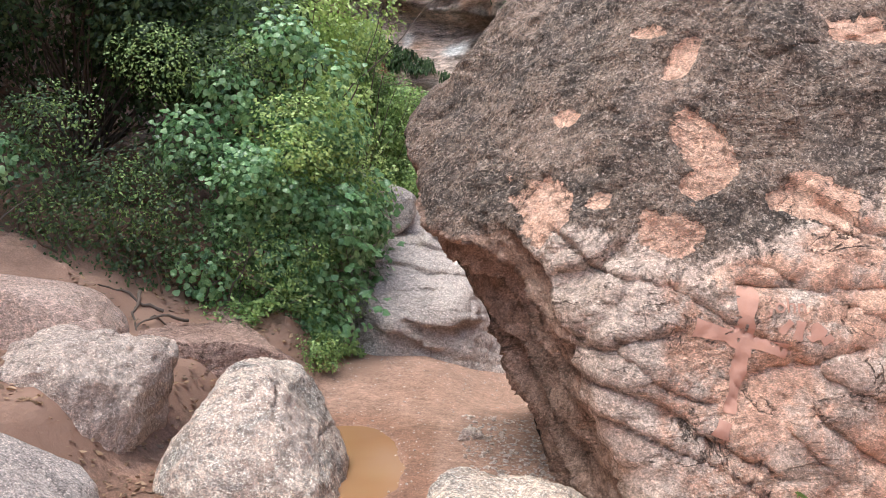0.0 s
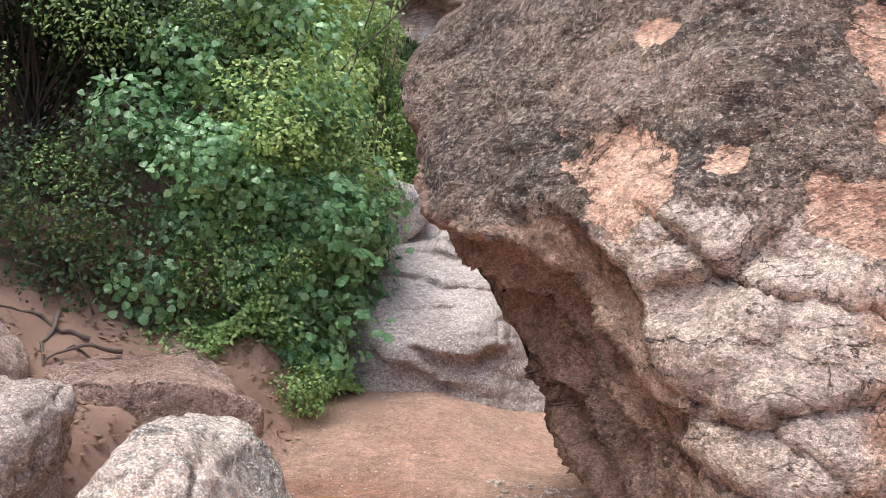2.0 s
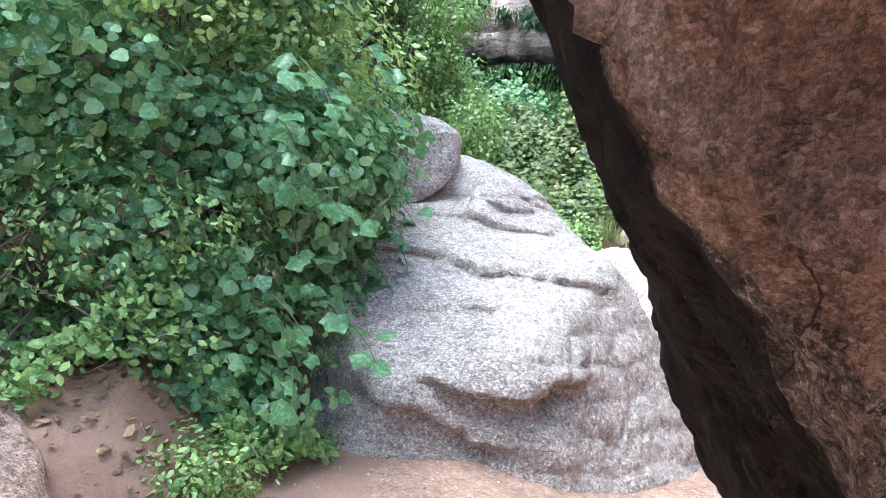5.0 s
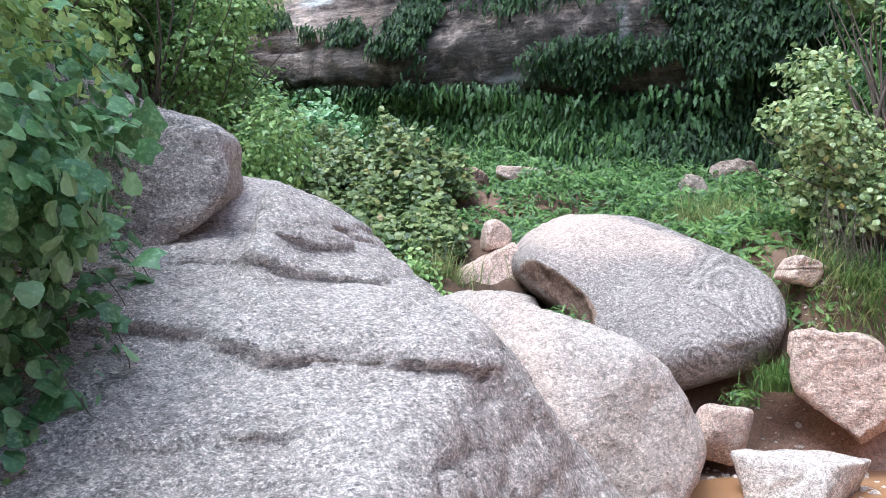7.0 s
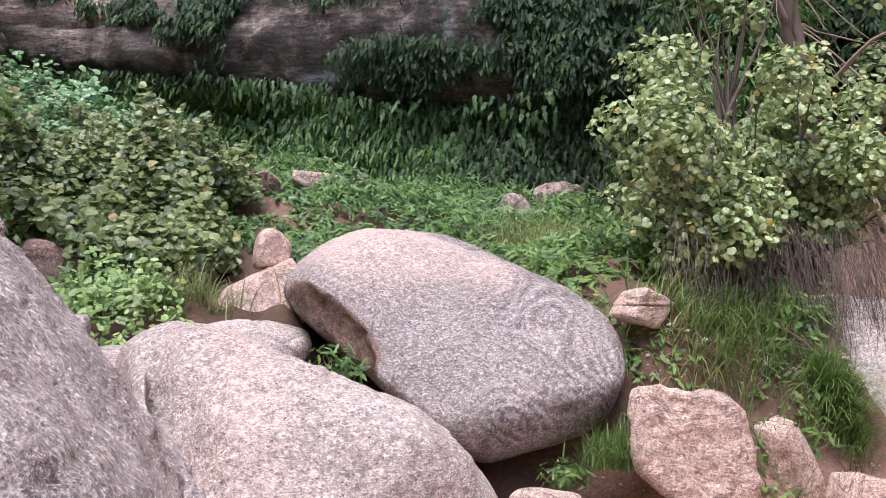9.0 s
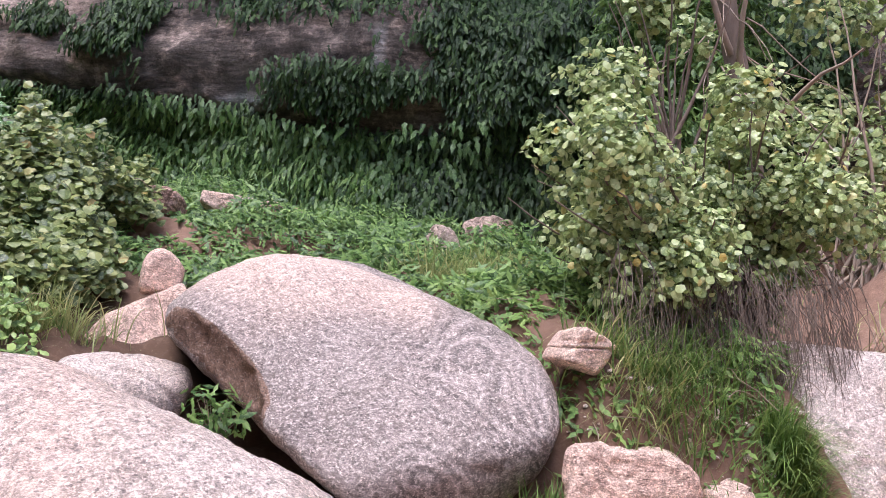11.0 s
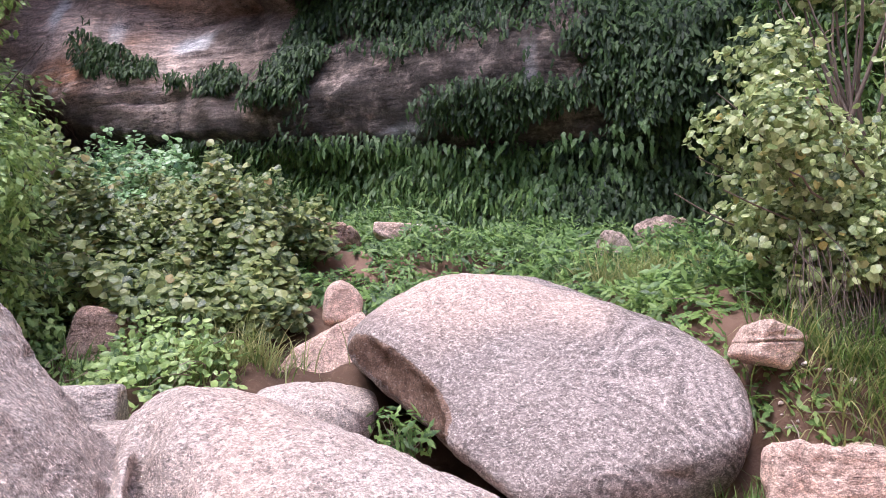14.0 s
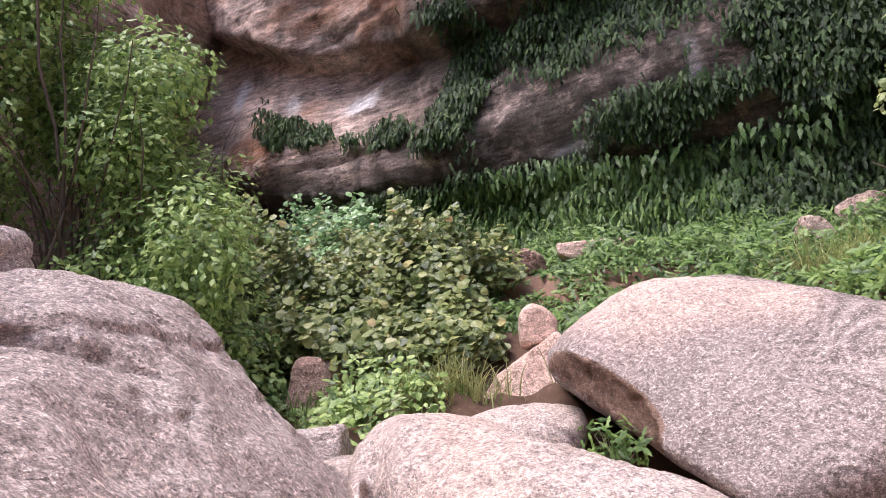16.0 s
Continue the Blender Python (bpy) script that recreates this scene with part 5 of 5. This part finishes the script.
# the small-leaved tree left of the cliff
bush_at("leafy_tree", "light green small-leaved tree against the cliff", "tree", chance_clumps(11, 26, (-1.75, 15.6, 3.7), (1.0, 0.8, 1.7), 0.4, 0.75) + chance_clumps(12, 8, (-1.0, 15.2, 2.1), (0.7, 0.5, 0.5), 0.35, 0.55), 13, "small yellow-green leaves brightened as sunlit", TINY, 0.05, 0.09, 3800, TREE_LEAF, (0.3, -0.8, 0.3), (-1.9, 15.9, 1.6), BARK)
bush_at("tall_tree", "tall dark green tree in the canyon shade", "tree", chance_clumps(14, 30, (-4.6, 10.4, 5.0), (2.2, 1.6, 1.6), 0.6, 1.1), 15, "small leaves coloured dark for shade", TINY, 0.07, 0.12, 2200, SHADE_LEAF, (0.4, -0.8, 0.0), (-4.8, 10.8, 2.6), BARK)
bush_at("slope_tree", "slender tree rising behind the thicket", "tree", chance_clumps(16, 24, (-1.95, 10.8, 3.55), (0.65, 0.8, 1.25), 0.38, 0.65), 17, "yellow-green leaves brightened as sunlit", TINY, 0.05, 0.09, 2600, SUNLIT_LEAF, (0.3, -0.8, 0.2), (-2.1, 11.0, 1.2), BARK)
# the round-leaved shrub on the bank
shrub = chance_clumps(21, 34, (4.85, 13.5, 2.50), (1.0, 0.55, 0.66), 0.14, 0.36) + chance_clumps(22, 7, (4.45, 13.2, 2.0), (0.3, 0.25, 0.3), 0.2, 0.32)
bush_at("bank_shrub", "large olive green round-leaved shrub on the bank", "shrub", shrub, 23, "round pale-backed leaves", ROUND, 0.032, 0.066, 5200, SHRUB_LEAF, (-0.55, -0.75, 0.3), (5.4, 13.7, 1.55), BARK, 0.8)
bush_at("top_sprig", "thin leafy sprig above the shrub", "shrub", chance_clumps(24, 6, (5.2, 14.3, 4.15), (0.3, 0.3, 0.3), 0.16, 0.28), 25, "round leaves", ROUND, 0.05, 0.09, 1800, SHRUB_LEAF, (-0.55, -0.75, 0.3), (5.5, 14.4, 2.4), BARK)
bush_at("dark_conifer", "dark fine-leaved evergreen behind the shrub", "tree", chance_clumps(26, 14, (7.4, 16.6, 4.6), (0.8, 0.6, 1.1), 0.45, 0.8), 27, "fine dark sprays", LANCE, 0.10, 0.18, 2600, FERN_LEAF, (-0.5, -0.8, 0.2), (7.5, 16.7, 2.6), BARK)
bush_at("bank_vine", "yellow-green vine over the bank top", "vine", chance_clumps(28, 16, (8.5, 14.6, 3.9), (0.8, 0.7, 1.3), 0.3, 0.55), 29, "yellowing leaves", ROUND, 0.06, 0.10, 1300, SHRUB_LEAF, (-0.6, -0.75, 0.2), (8.0, 14.7, 2.2), DRY)
bush_at("far_trees", "hazy green trees above the bank", "tree", chance_clumps(30, 30, (11.5, 20.5, 6.0), (2.8, 2.0, 2.6), 0.8, 1.5), 31, "hazy green leaves", TINY, 0.12, 0.20, 500, TREE_LEAF, (-0.5, -0.8, 0.2), (11.5, 20.8, 3.0), BARK)


def tree_trunk():
    rng = np.random.RandomState(33)
    top = thing("bank_tree", (6.9, 14.9, 2.2), "grey-brown tree trunk leaning up from the bank", "tree")
    off = np.array(top.location)
    trunk = wander(rng, (6.95, 14.95, 2.1), (-0.08, 0.02, 1), 5.0, 14, 0.10)
    v, f = tubes([(trunk, 0.13, 0.07)], 12)
    part("trunk", mesh_of("trunk", v - off, f, BARK), top)
    limbs = []
    for i in (3, 5, 6, 8, 9, 11):
        limbs.append((wander(rng, trunk[i], (rng.normal() * 0.8, -0.3, 0.5), 1.6, 8, 0.3), 0.04, 0.008))
    for _ in range(40):
        i = rng.randint(2, 13)
        limbs.append((wander(rng, trunk[i] + rng.normal(size=3) * 0.1, (rng.normal() * 0.7 + 0.2, -0.3, -0.4), 1.3, 8, 0.4, 0.12), 0.009, 0.003))
    v, f = tubes(limbs, 5)
    part("branch_tangle", mesh_of("branch_tangle", v - off, f, DRY), top, "", "stuff")


tree_trunk()


# vines over the slope below the cliff
def slope_vines(name, label, seed, xr, yr, count, leaf_low, leaf_high, outline, mat, bulge=0.35, keep=0.0, lean=(-0.1, -0.75, 0.5)):
    rng = np.random.RandomState(seed)
    x, y = rng.uniform(*xr, count), rng.uniform(*yr, count)
    p0 = np.stack([x, y, 0 * x], 1)
    cover = vnoise(p0, 1.0, seed) + 0.5 * vnoise(p0, 2.6, seed + 1)
    ok = cover > keep - 0.55
    mid = np.array(((xr[0] + xr[1]) / 2, (yr[0] + yr[1]) / 2))
    reach = np.hypot((x - mid[0]) / (xr[1] - xr[0]) * 2, (y - mid[1]) / (yr[1] - yr[0]) * 2) + 0.25 * cover
    ok &= reach < 1.0
    x, y, cover = x[ok], y[ok], cover[ok]
    z = ground_z(x, y) + bulge * (0.55 + cover) * rng.uniform(0.25, 1.0, len(x)) ** 0.6
    p = np.stack([x, y, np.maximum(z, ground_z(x, y) + 0.03)], 1)
    d = np.tile(np.array(lean), (len(x), 1))
    v, f = blades(rng, p, d, leaf_low, leaf_high, outline, 0.5, 0.5)
    stems = [(wander(rng, (a, b, c - 0.1), (rng.normal(), -0.5, 0.2), rng.uniform(0.25, 0.55), 7, 0.5, 0.1), 0.004, 0.002) for a, b, c in p[rng.randint(0, len(p), 60)]]
    return plant(name, label, "vine", (float(mid[0]), float(mid[1]), on_ground(*mid)), [(v, f, mat, "")], stems, DRY)


slope_vines("slope_vine", "pale green grapevine sprawling over the slope", 41, (-0.7, 1.6), (14.9, 18.4), 17000, 0.05, 0.095, GRAPE, SLOPE_LEAF, 0.62, 0.0)
slope_vines("slope_vine", "green vine and shrub tangle on the slope", 42, (-1.8, 2.0), (15.8, 20.5), 26000, 0.05, 0.09, GRAPE, SLOPE_LEAF, 0.9, 0.1)
slope_vines("slope_vine", "dense vine cover under the cliff", 43, (-4.5, 1.0), (18.0, 26.0), 20000, 0.06, 0.105, GRAPE, VINE_LEAF, 0.9, 0.0)
slope_vines("hollow_herbs", "bright herbs in the hollow behind the boulders", 44, (-1.2, 1.1), (12.9, 15.6), 6000, 0.04, 0.08, SMALL, TREE_LEAF, 0.4, 0.05)
slope_vines("bank_herbs", "green herbs on the bank under the thicket", 45, (-2.5, -0.85), (7.7, 10.4), 9000, 0.03, 0.06, SMALL, TREE_LEAF, 0.5, -0.3, (0.5, -0.6, 0.5))
slope_vines("fern_carpet", "bright green fern carpet below the cliff", 46, (0.8, 6.6), (15.6, 22.5), 30000, 0.08, 0.15, FERN, FERN_LEAF, 0.35, -0.3)
slope_vines("fern_carpet", "green ferns above the swirled boulder", 48, (2.2, 6.4), (13.6, 17.5), 15000, 0.07, 0.14, FERN, FERN_LEAF, 0.3, -0.5)
slope_vines("bank_ferns", "fresh ferns beside the swirled boulder", 47, (3.4, 5.6), (12.45, 15.2), 7000, 0.06, 0.12, FERN, GRASS_LEAF, 0.25, -0.1)


def cliff_ferns():
    """Fronds hanging from the cliff in bands and curtains."""
    rng = np.random.RandomState(51)
    s, z = rng.uniform(-9, 8.5, 120000), rng.uniform(3.0, 9.2, 120000)
    p = np.stack([s, 0 * s, z], -1)
    wob = 0.35 * vnoise(p, 1.1, 61) + 0.2 * vnoise(p, 2.7, 62)
    b, l = belly(s), ledge(s)
    lower = ramp(b - z + 0.1 * wob, -0.05, 0.1) * ramp(s, -5.5, -4.0)
    lower *= np.where((s < 1.0), 0.85 + wob, 1.0)
    shelf_z = np.interp(s, [-6.9, -5.6, -4.2, -2.6, -1.0, 1.0, 3.0], [7.75, 7.0, 6.5, 6.3, 6.5, 6.6, 6.3])
    shelf = ramp(0.20 + 0.9 * wob - np.abs(z - shelf_z), -0.1, 0.15) * ramp(s, -7.1, -6.6) * (1 - ramp(s, -1.0, 0.4))
    column = ramp(0.55 + wob - np.abs(s + 2.0 - 0.3 * (z - 6.5)), -0.1, 0.25) * ramp(z, 5.6, 6.0) * (1 - ramp(z, 7.9, 8.4))
    curtain = ramp(s + 1.2 * wob - 0.9 * np.abs(z - 7.0), -1.6, 0.0) * ramp(z, 6.0, 6.5) * (1 - ramp(z, 8.3, 8.9)) * np.clip(0.5 + 1.1 * wob, 0.05, 1)
    right = ramp(s + wob * 2 - 0.6 * (5.4 - z), 2.6, 3.8)
    scatter = 0.25 * ramp(wob, 0.15, 0.4) * ramp(s, -3, 0)
    mid = ramp(s, 0.2, 1.0) * ramp(0.25 + 0.6 * wob - np.abs(z - 5.15), -0.1, 0.1) * 0.8
    chance = np.clip(np.maximum.reduce([lower, shelf, column, curtain, right, scatter, mid]), 0, 1)
    ok = rng.uniform(0, 1, len(s)) < chance
    s, z = s[ok], z[ok]
    under = np.clip(belly(s) - z, 0, 1.2)
    lift = rng.uniform(0.03, 0.30, len(s)) + 0.65 * np.minimum(under, 0.9) * rng.uniform(0.3, 1, len(s))
    P = on_cliff(s, z, lift)
    n = len(P)
    face = np.tile(CLIFF_OUT + np.array((0, 0, 0.5)), (n, 1)) + rng.normal(size=(n, 3)) * 0.4
    tip = np.tile(CLIFF_OUT * 0.25 + np.array((0, 0, -1.0)), (n, 1)) + rng.normal(size=(n, 3)) * 0.28
    top = thing("cliff_ferns", tuple(on_cliff(np.array([2.0]), np.array([4.0]))[0]), "dark green hanging ferns in bands along the cliff seep", "fern")
    size = rng.uniform(0.11, 0.22, n)
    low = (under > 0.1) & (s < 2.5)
    for which, mat, lab in ((low, FERN_LEAF, "fresh green lower fronds"), (~low, SHADED_FERN, "upper fronds coloured dark for shade")):
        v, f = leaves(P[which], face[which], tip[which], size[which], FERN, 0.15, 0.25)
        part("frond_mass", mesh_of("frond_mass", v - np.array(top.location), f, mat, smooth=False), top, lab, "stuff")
    tv, tf = leaves([(0, 0, 0)], [(0, 0, 1)], [(0, 1, 0)], [1.0], FERN, 0.15, 0.3)
    one = mesh_of("frond", tv, tf, FERN_LEAF, smooth=False)
    for k in range(280):
        s1, z1 = np.array([rng.uniform(-1.5, 4.0)]), np.array([0.0])
        z1 = belly(s1) - rng.uniform(0.05, 0.75, 1)
        at = on_cliff(s1, z1, np.array([rng.uniform(0.45, 0.75)]))[0]
        zf = Vector(CLIFF_OUT + np.array((0, 0, 0.45)) + rng.normal(size=3) * 0.3).normalized()
        yf = Vector((0, 0, -1.0)) + Vector(rng.normal(size=3) * 0.25)
        yf = (yf - zf * yf.dot(zf)).normalized()
        ob = part("frond", one, top)
        ob.matrix_basis = Matrix.Translation(at - np.array(top.location)) @ Matrix((yf.cross(zf), yf, zf)).transposed().to_4x4() @ Matrix.Scale(rng.uniform(0.18, 0.30), 4)


cliff_ferns()


# ---- grasses ----
def tuft(name, label, x, y, count, length, spread_by, mat, seed, hang=0.6, z=None, group=""):
    """A tussock of arching blades."""
    rng = np.random.RandomState(seed)
    g = on_ground(x, y) if z is None else z
    vs, fs = [], []
    steps = np.linspace(0, 1, 6)
    way = rng.uniform(0, 2 * np.pi, count)
    ln = length * rng.uniform(0.55, 1.1, count)
    start = np.stack([rng.normal(size=count) * spread_by, rng.normal(size=count) * spread_by * 0.7, np.zeros(count)], 1)
    start[:, 2] = ground_z(x + start[:, 0], y + start[:, 1]) - g - 0.02 if z is None else 0
    out = np.stack([np.cos(way), np.sin(way) - 0.35, np.zeros(count)], 1)
    bend = rng.uniform(0.3, 1.0, count) * hang
    pts = start[:, None] + ln[:, None, None] * (steps[None, :, None] ** 1.4 * (out * bend[:, None])[:, None] + np.stack([0 * steps, 0 * steps, steps], 1)[None] * (1 - bend * 0.35)[:, None, None])
    pts[..., 2] -= ln[:, None] * bend[:, None] * 0.75 * steps[None] ** 2.6
    side = np.stack([-out[:, 1], out[:, 0], 0 * way], 1)
    side /= np.linalg.norm(side, axis=1)[:, None]
    wide = 0.0045 * (1 - steps ** 2 * 0.9)[None, :, None] * side[:, None]
    v = np.stack([pts - wide, pts + wide], 2).reshape(count, -1, 3)
    f = np.array([(2 * i, 2 * i + 1, 2 * i + 3, 2 * i + 2) for i in range(5)])
    f = (f[None] + (np.arange(count) * 12)[:, None, None]).reshape(-1, 4)
    ob = thing(name, (x, y, g), label, "grass", group)
    part("tussock", mesh_of("tussock", v.reshape(-1, 3), f, mat), ob, "", "stuff")
    return ob


tuft("grass_clump", "yellow-green grass clump on the slope", 4.6, 15.9, 900, 0.75, 0.35, PALE_GRASS, 71, 0.9)
tuft("grass_clump", "green arching grass beside the swirled boulder", 4.3, 12.95, 800, 0.55, 0.30, GRASS_LEAF, 72, 0.8)
tuft("grass_clump", "dark green grass tussock hanging on the bank", 4.95, 12.72, 1300, 0.5, 0.08, GRASS_LEAF, 73, 0.85)
tuft("grass_clump", "small grass tuft between boulder and block", 3.28, 12.55, 450, 0.38, 0.09, GRASS_LEAF, 74, 0.7, 0.62)
tuft("grass_clump", "dry pale grass at the vine's edge", 0.95, 14.9, 500, 0.55, 0.25, PALE_GRASS, 75, 0.8)
tuft("grass_clump", "soft green grass in the hollow", 0.5, 15.0, 700, 0.45, 0.4, GRASS_LEAF, 76, 0.8)
tuft("grass_clump", "pale grass strands on the bank", 4.0, 12.85, 300, 0.5, 0.2, PALE_GRASS, 77, 0.9)
tuft("grass_clump", "green grass on the fern slope", 5.3, 16.5, 700, 0.5, 0.5, GRASS_LEAF, 78, 0.8)
tuft("grass_clump", "thin dry grass on the bank top", 7.4, 13.4, 200, 0.5, 0.5, PALE_GRASS, 79, 0.9)
tuft("grass_clump", "short grass at the foot of the leaning boulder", 0.85, 4.75, 160, 0.16, 0.10, GRASS_LEAF, 80, 0.7)


def hanging_roots():
    """Dry trailing stems under the bank shrub."""
    rng = np.random.RandomState(91)
    paths = []
    for _ in range(620):
        x = rng.uniform(3.95, 5.7)
        start = (x, 12.85 + 0.25 * rng.uniform() + 0.12 * abs(x - 5.4), rng.uniform(1.5, 2.1))
        paths.append((wander(rng, start, (rng.normal() * 0.3, -0.35, -0.5), rng.uniform(0.25, 0.6), 7, 0.32, 0.4), 0.0034, 0.0015))
    v, f = tubes(paths, 4)
    top = thing("trailing_stems", (5.4, 12.95, 1.6), "dry grey trailing stems hanging under the shrub", "stems")
    part("strand_mass", mesh_of("strand_mass", v - np.array(top.location), f, BARK), top, "", "stuff")


hanging_roots()
near_leaves()


# ---- small things ----
def stones(name, label, material, seed, count, xr, yr, low, high, keep=None):
    """Scattered pebbles in one mesh, resting on the ground."""
    rng = np.random.RandomState(seed)
    x, y = rng.uniform(*xr, count), rng.uniform(*yr, count)
    size = low * (high / low) ** (rng.uniform(0, 1, count) ** 2.2)
    ico = bmesh.new()
    bmesh.ops.create_icosphere(ico, subdivisions=1, radius=1)
    tv = np.array([w.co[:] for w in ico.verts])
    tf = np.array([[w.index for w in f.verts] for f in ico.faces])
    ico.free()
    z = ground_z(x, y)
    sc = rng.uniform(0.6, 1.2, (count, 1, 3)) * np.array((1, 1, 0.6))
    v = np.stack([x, y, z + size * 0.2], 1)[:, None] + size[:, None, None] * sc * (tv[None] + rng.normal(size=(count, len(tv), 3)) * 0.16)
    f = tf[None] + (np.arange(count) * len(tv))[:, None, None]
    ob = new(name, mesh_of(name, v.reshape(-1, 3), f.reshape(-1, 3), material, smooth=False))
    return tagged(ob, label, "gravel", "", "stuff")


stones("gravel", "fine pinkish gravel on the sand", PALE_ROCK, 95, 2200, (-1.2, 1.6), (5.0, 9.6), 0.003, 0.013)
stones("gravel", "grey gravel and chips beside the pool", PALE_ROCK, 96, 1200, (2.6, 6.0), (11.2, 12.9), 0.008, 0.045)
stones("gravel", "pebbles by the leaning boulder", PALE_ROCK, 97, 700, (0.2, 1.0), (5.2, 7.2), 0.006, 0.03)
for k, (x, y, s) in enumerate(((0.25, 6.55, 0.06), (0.31, 6.42, 0.045), (0.2, 6.35, 0.05), (0.34, 6.6, 0.03))):
    rock("white_stone", "small white stone on the sand", PALE_ROCK, (x, y, on_ground(x, y) + s * 0.35), (s, s * 0.8, s * 0.6), (0, 10 * k, 25 * k), seed=100 + k, sides=5, round_k=0.06, rough=0.003, pits=0.001, category="stone", group="white stones")


def litter(name, label, seed, count, xr, yr, low, high):
    rng = np.random.RandomState(seed)
    x, y = rng.uniform(*xr, count), rng.uniform(*yr, count)
    p = np.stack([x, y, ground_z(x, y) + 0.012], 1)
    v, f = leaves(p, rng.normal(size=(count, 3)) * 0.35 + np.array((0, 0, 1)), rng.normal(size=(count, 3)), rng.uniform(low, high, count), SMALL, 0.3, 0.1)
    return tagged(new(name, mesh_of(name, v, f, DEAD_LEAF, smooth=False)), label, "leaf litter", "", "stuff")


litter("leaf_litter", "brown dead leaves under the thicket", 110, 2400, (-3.2, -1.15), (7.5, 10.4), 0.03, 0.07)
litter("leaf_litter", "brown litter in the gap by the round boulder", 111, 1500, (-3.2, -1.35), (4.6, 7.0), 0.03, 0.06)


def bare_root():
    rng = np.random.RandomState(120)
    top = thing("bank_roots", (-2.2, 7.0, 0.8), "bare grey roots trailing over the bedrock bank", "root")
    off = np.array(top.location)
    for a in range(4):
        sx = -2.75 + 0.22 * a
        path = wander(rng, (sx, 7.35, on_ground(sx, 7.35) + 0.05), (rng.normal() * 0.6 - 0.1, -0.6, -0.1), rng.uniform(0.5, 1.0), 10, 0.4, 0.04)
        path[:, 2] = np.maximum(path[:, 2], ground_z(path[:, 0], path[:, 1]) + 0.01)
        v, f = tubes([(path, 0.018, 0.006)], 7)
        part("root", mesh_of("root", v - off, f, BARK), top)


bare_root()


def sapling():
    """A seedling with a few leaves by the leaning boulder."""
    rng = np.random.RandomState(130)
    g = on_ground(1.75, 3.75)
    top = thing("seedling", (1.75, 3.75, g), "bright green seedling at the boulder's foot", "plant")
    path = wander(rng, (0, 0, 0), (0, 0, 1), 0.42, 6, 0.08)
    v, f = tubes([(path, 0.006, 0.003)])
    part("stem", mesh_of("stem", v, f, GRASS_LEAF), top)
    for k in range(9):
        a = k * 2.4
        at = path[min(6, 2 + k // 2)]
        v, f = leaves([at], [(math.cos(a) * 0.4, math.sin(a) * 0.4, 1)], [(math.cos(a), math.sin(a), 0.3)], [0.06 + 0.004 * k], ROUND, 0.15, 0.2)
        part("leaf", mesh_of("leaf", v, f, GRASS_LEAF), top)


sapling()


# ---- small plants and driftwood ----
def herb(name, label, category, x, y, z, half, count, low, high, outline, mat, seed):
    """A low leafy clump whose leaves spring from one spot."""
    rng = np.random.RandomState(seed)
    top = thing(name, (x, y, z), label, category)
    p, d = clump_points(rng, (0, 0, half[2] * 0.6), half, count, 0.8)
    p[:, 2] = np.abs(p[:, 2])
    v, f = blades(rng, p, d, low, high, outline, 0.6, 0.2)
    part("foliage", mesh_of("foliage", v, f, mat, smooth=False), top, "", "stuff")
    stems = [(np.linspace((0, 0, -0.03), e * 0.9, 4), 0.003, 0.0015) for e in p[:14]]
    v, f = tubes(stems, 4)
    part("stem_cluster", mesh_of("stem_cluster", v, f, DRY), top, "", "stuff")
    return top


herb("low_bush", "low light green bush at the thicket's foot", "bush", -1.22, 8.05, on_ground(-1.22, 8.05), (0.30, 0.25, 0.24), 1500, 0.018, 0.042, SMALL, TREE_LEAF, 301)
herb("broadleaf_herb", "small dark green herb at the boulder's foot", "plant", 0.86, 4.35, on_ground(0.86, 4.35), (0.12, 0.10, 0.07), 90, 0.025, 0.05, ROUND, VINE_LEAF, 302)
herb("broadleaf_herb", "small dark green herb beside the low boulder", "plant", 1.02, 4.1, on_ground(1.02, 4.1), (0.10, 0.08, 0.06), 60, 0.025, 0.05, ROUND, VINE_LEAF, 303)
herb("algae_clump", "limp green weed clump washed onto the sand", "plant", 1.55, 10.7, on_ground(1.55, 10.7), (0.22, 0.14, 0.05), 420, 0.04, 0.10, LANCE, GRASS_LEAF, 304)
herb("fern_tuft", "small fresh fern under the swirled boulder", "fern", 3.0, 12.62, 0.52, (0.16, 0.10, 0.09), 140, 0.04, 0.08, FERN, GRASS_LEAF, 305)
herb("fern_tuft", "small dark fern in the gap between boulders", "fern", 1.86, 13.25, 0.98, (0.16, 0.12, 0.16), 160, 0.05, 0.10, FERN, FERN_LEAF, 306)
tuft("dry_grass", "straggling grey grass on the bank top", 6.6, 13.2, 500, 0.6, 0.45, DRY, 313, 1.1)


def driftwood():
    rng = np.random.RandomState(320)
    for k in range(7):
        x, y = rng.uniform(3.9, 4.9), rng.uniform(11.3, 12.1)
        top = thing("driftwood_twig", (x, y, on_ground(x, y)), "thin bleached driftwood twig lying by the pool", "twig", "driftwood twigs")
        path = wander(rng, (0, 0, 0.02), (math.cos(k * 1.3), math.sin(k * 1.3), 0.05), rng.uniform(0.18, 0.45), 7, 0.25)
        path[:, 2] = np.clip(path[:, 2], 0.01, 0.09)
        v, f = tubes([(path, 0.009, 0.004)], 6)
        part("stick", mesh_of("stick", v, f, DRY), top)
        v, f = tubes([(wander(rng, path[3], (math.cos(k * 1.3 + 0.8), math.sin(k * 1.3 + 0.8), 0.1), 0.12, 4, 0.3), 0.005, 0.002)], 5)
        part("side_shoot", mesh_of("side_shoot", v, f, DRY), top)


driftwood()
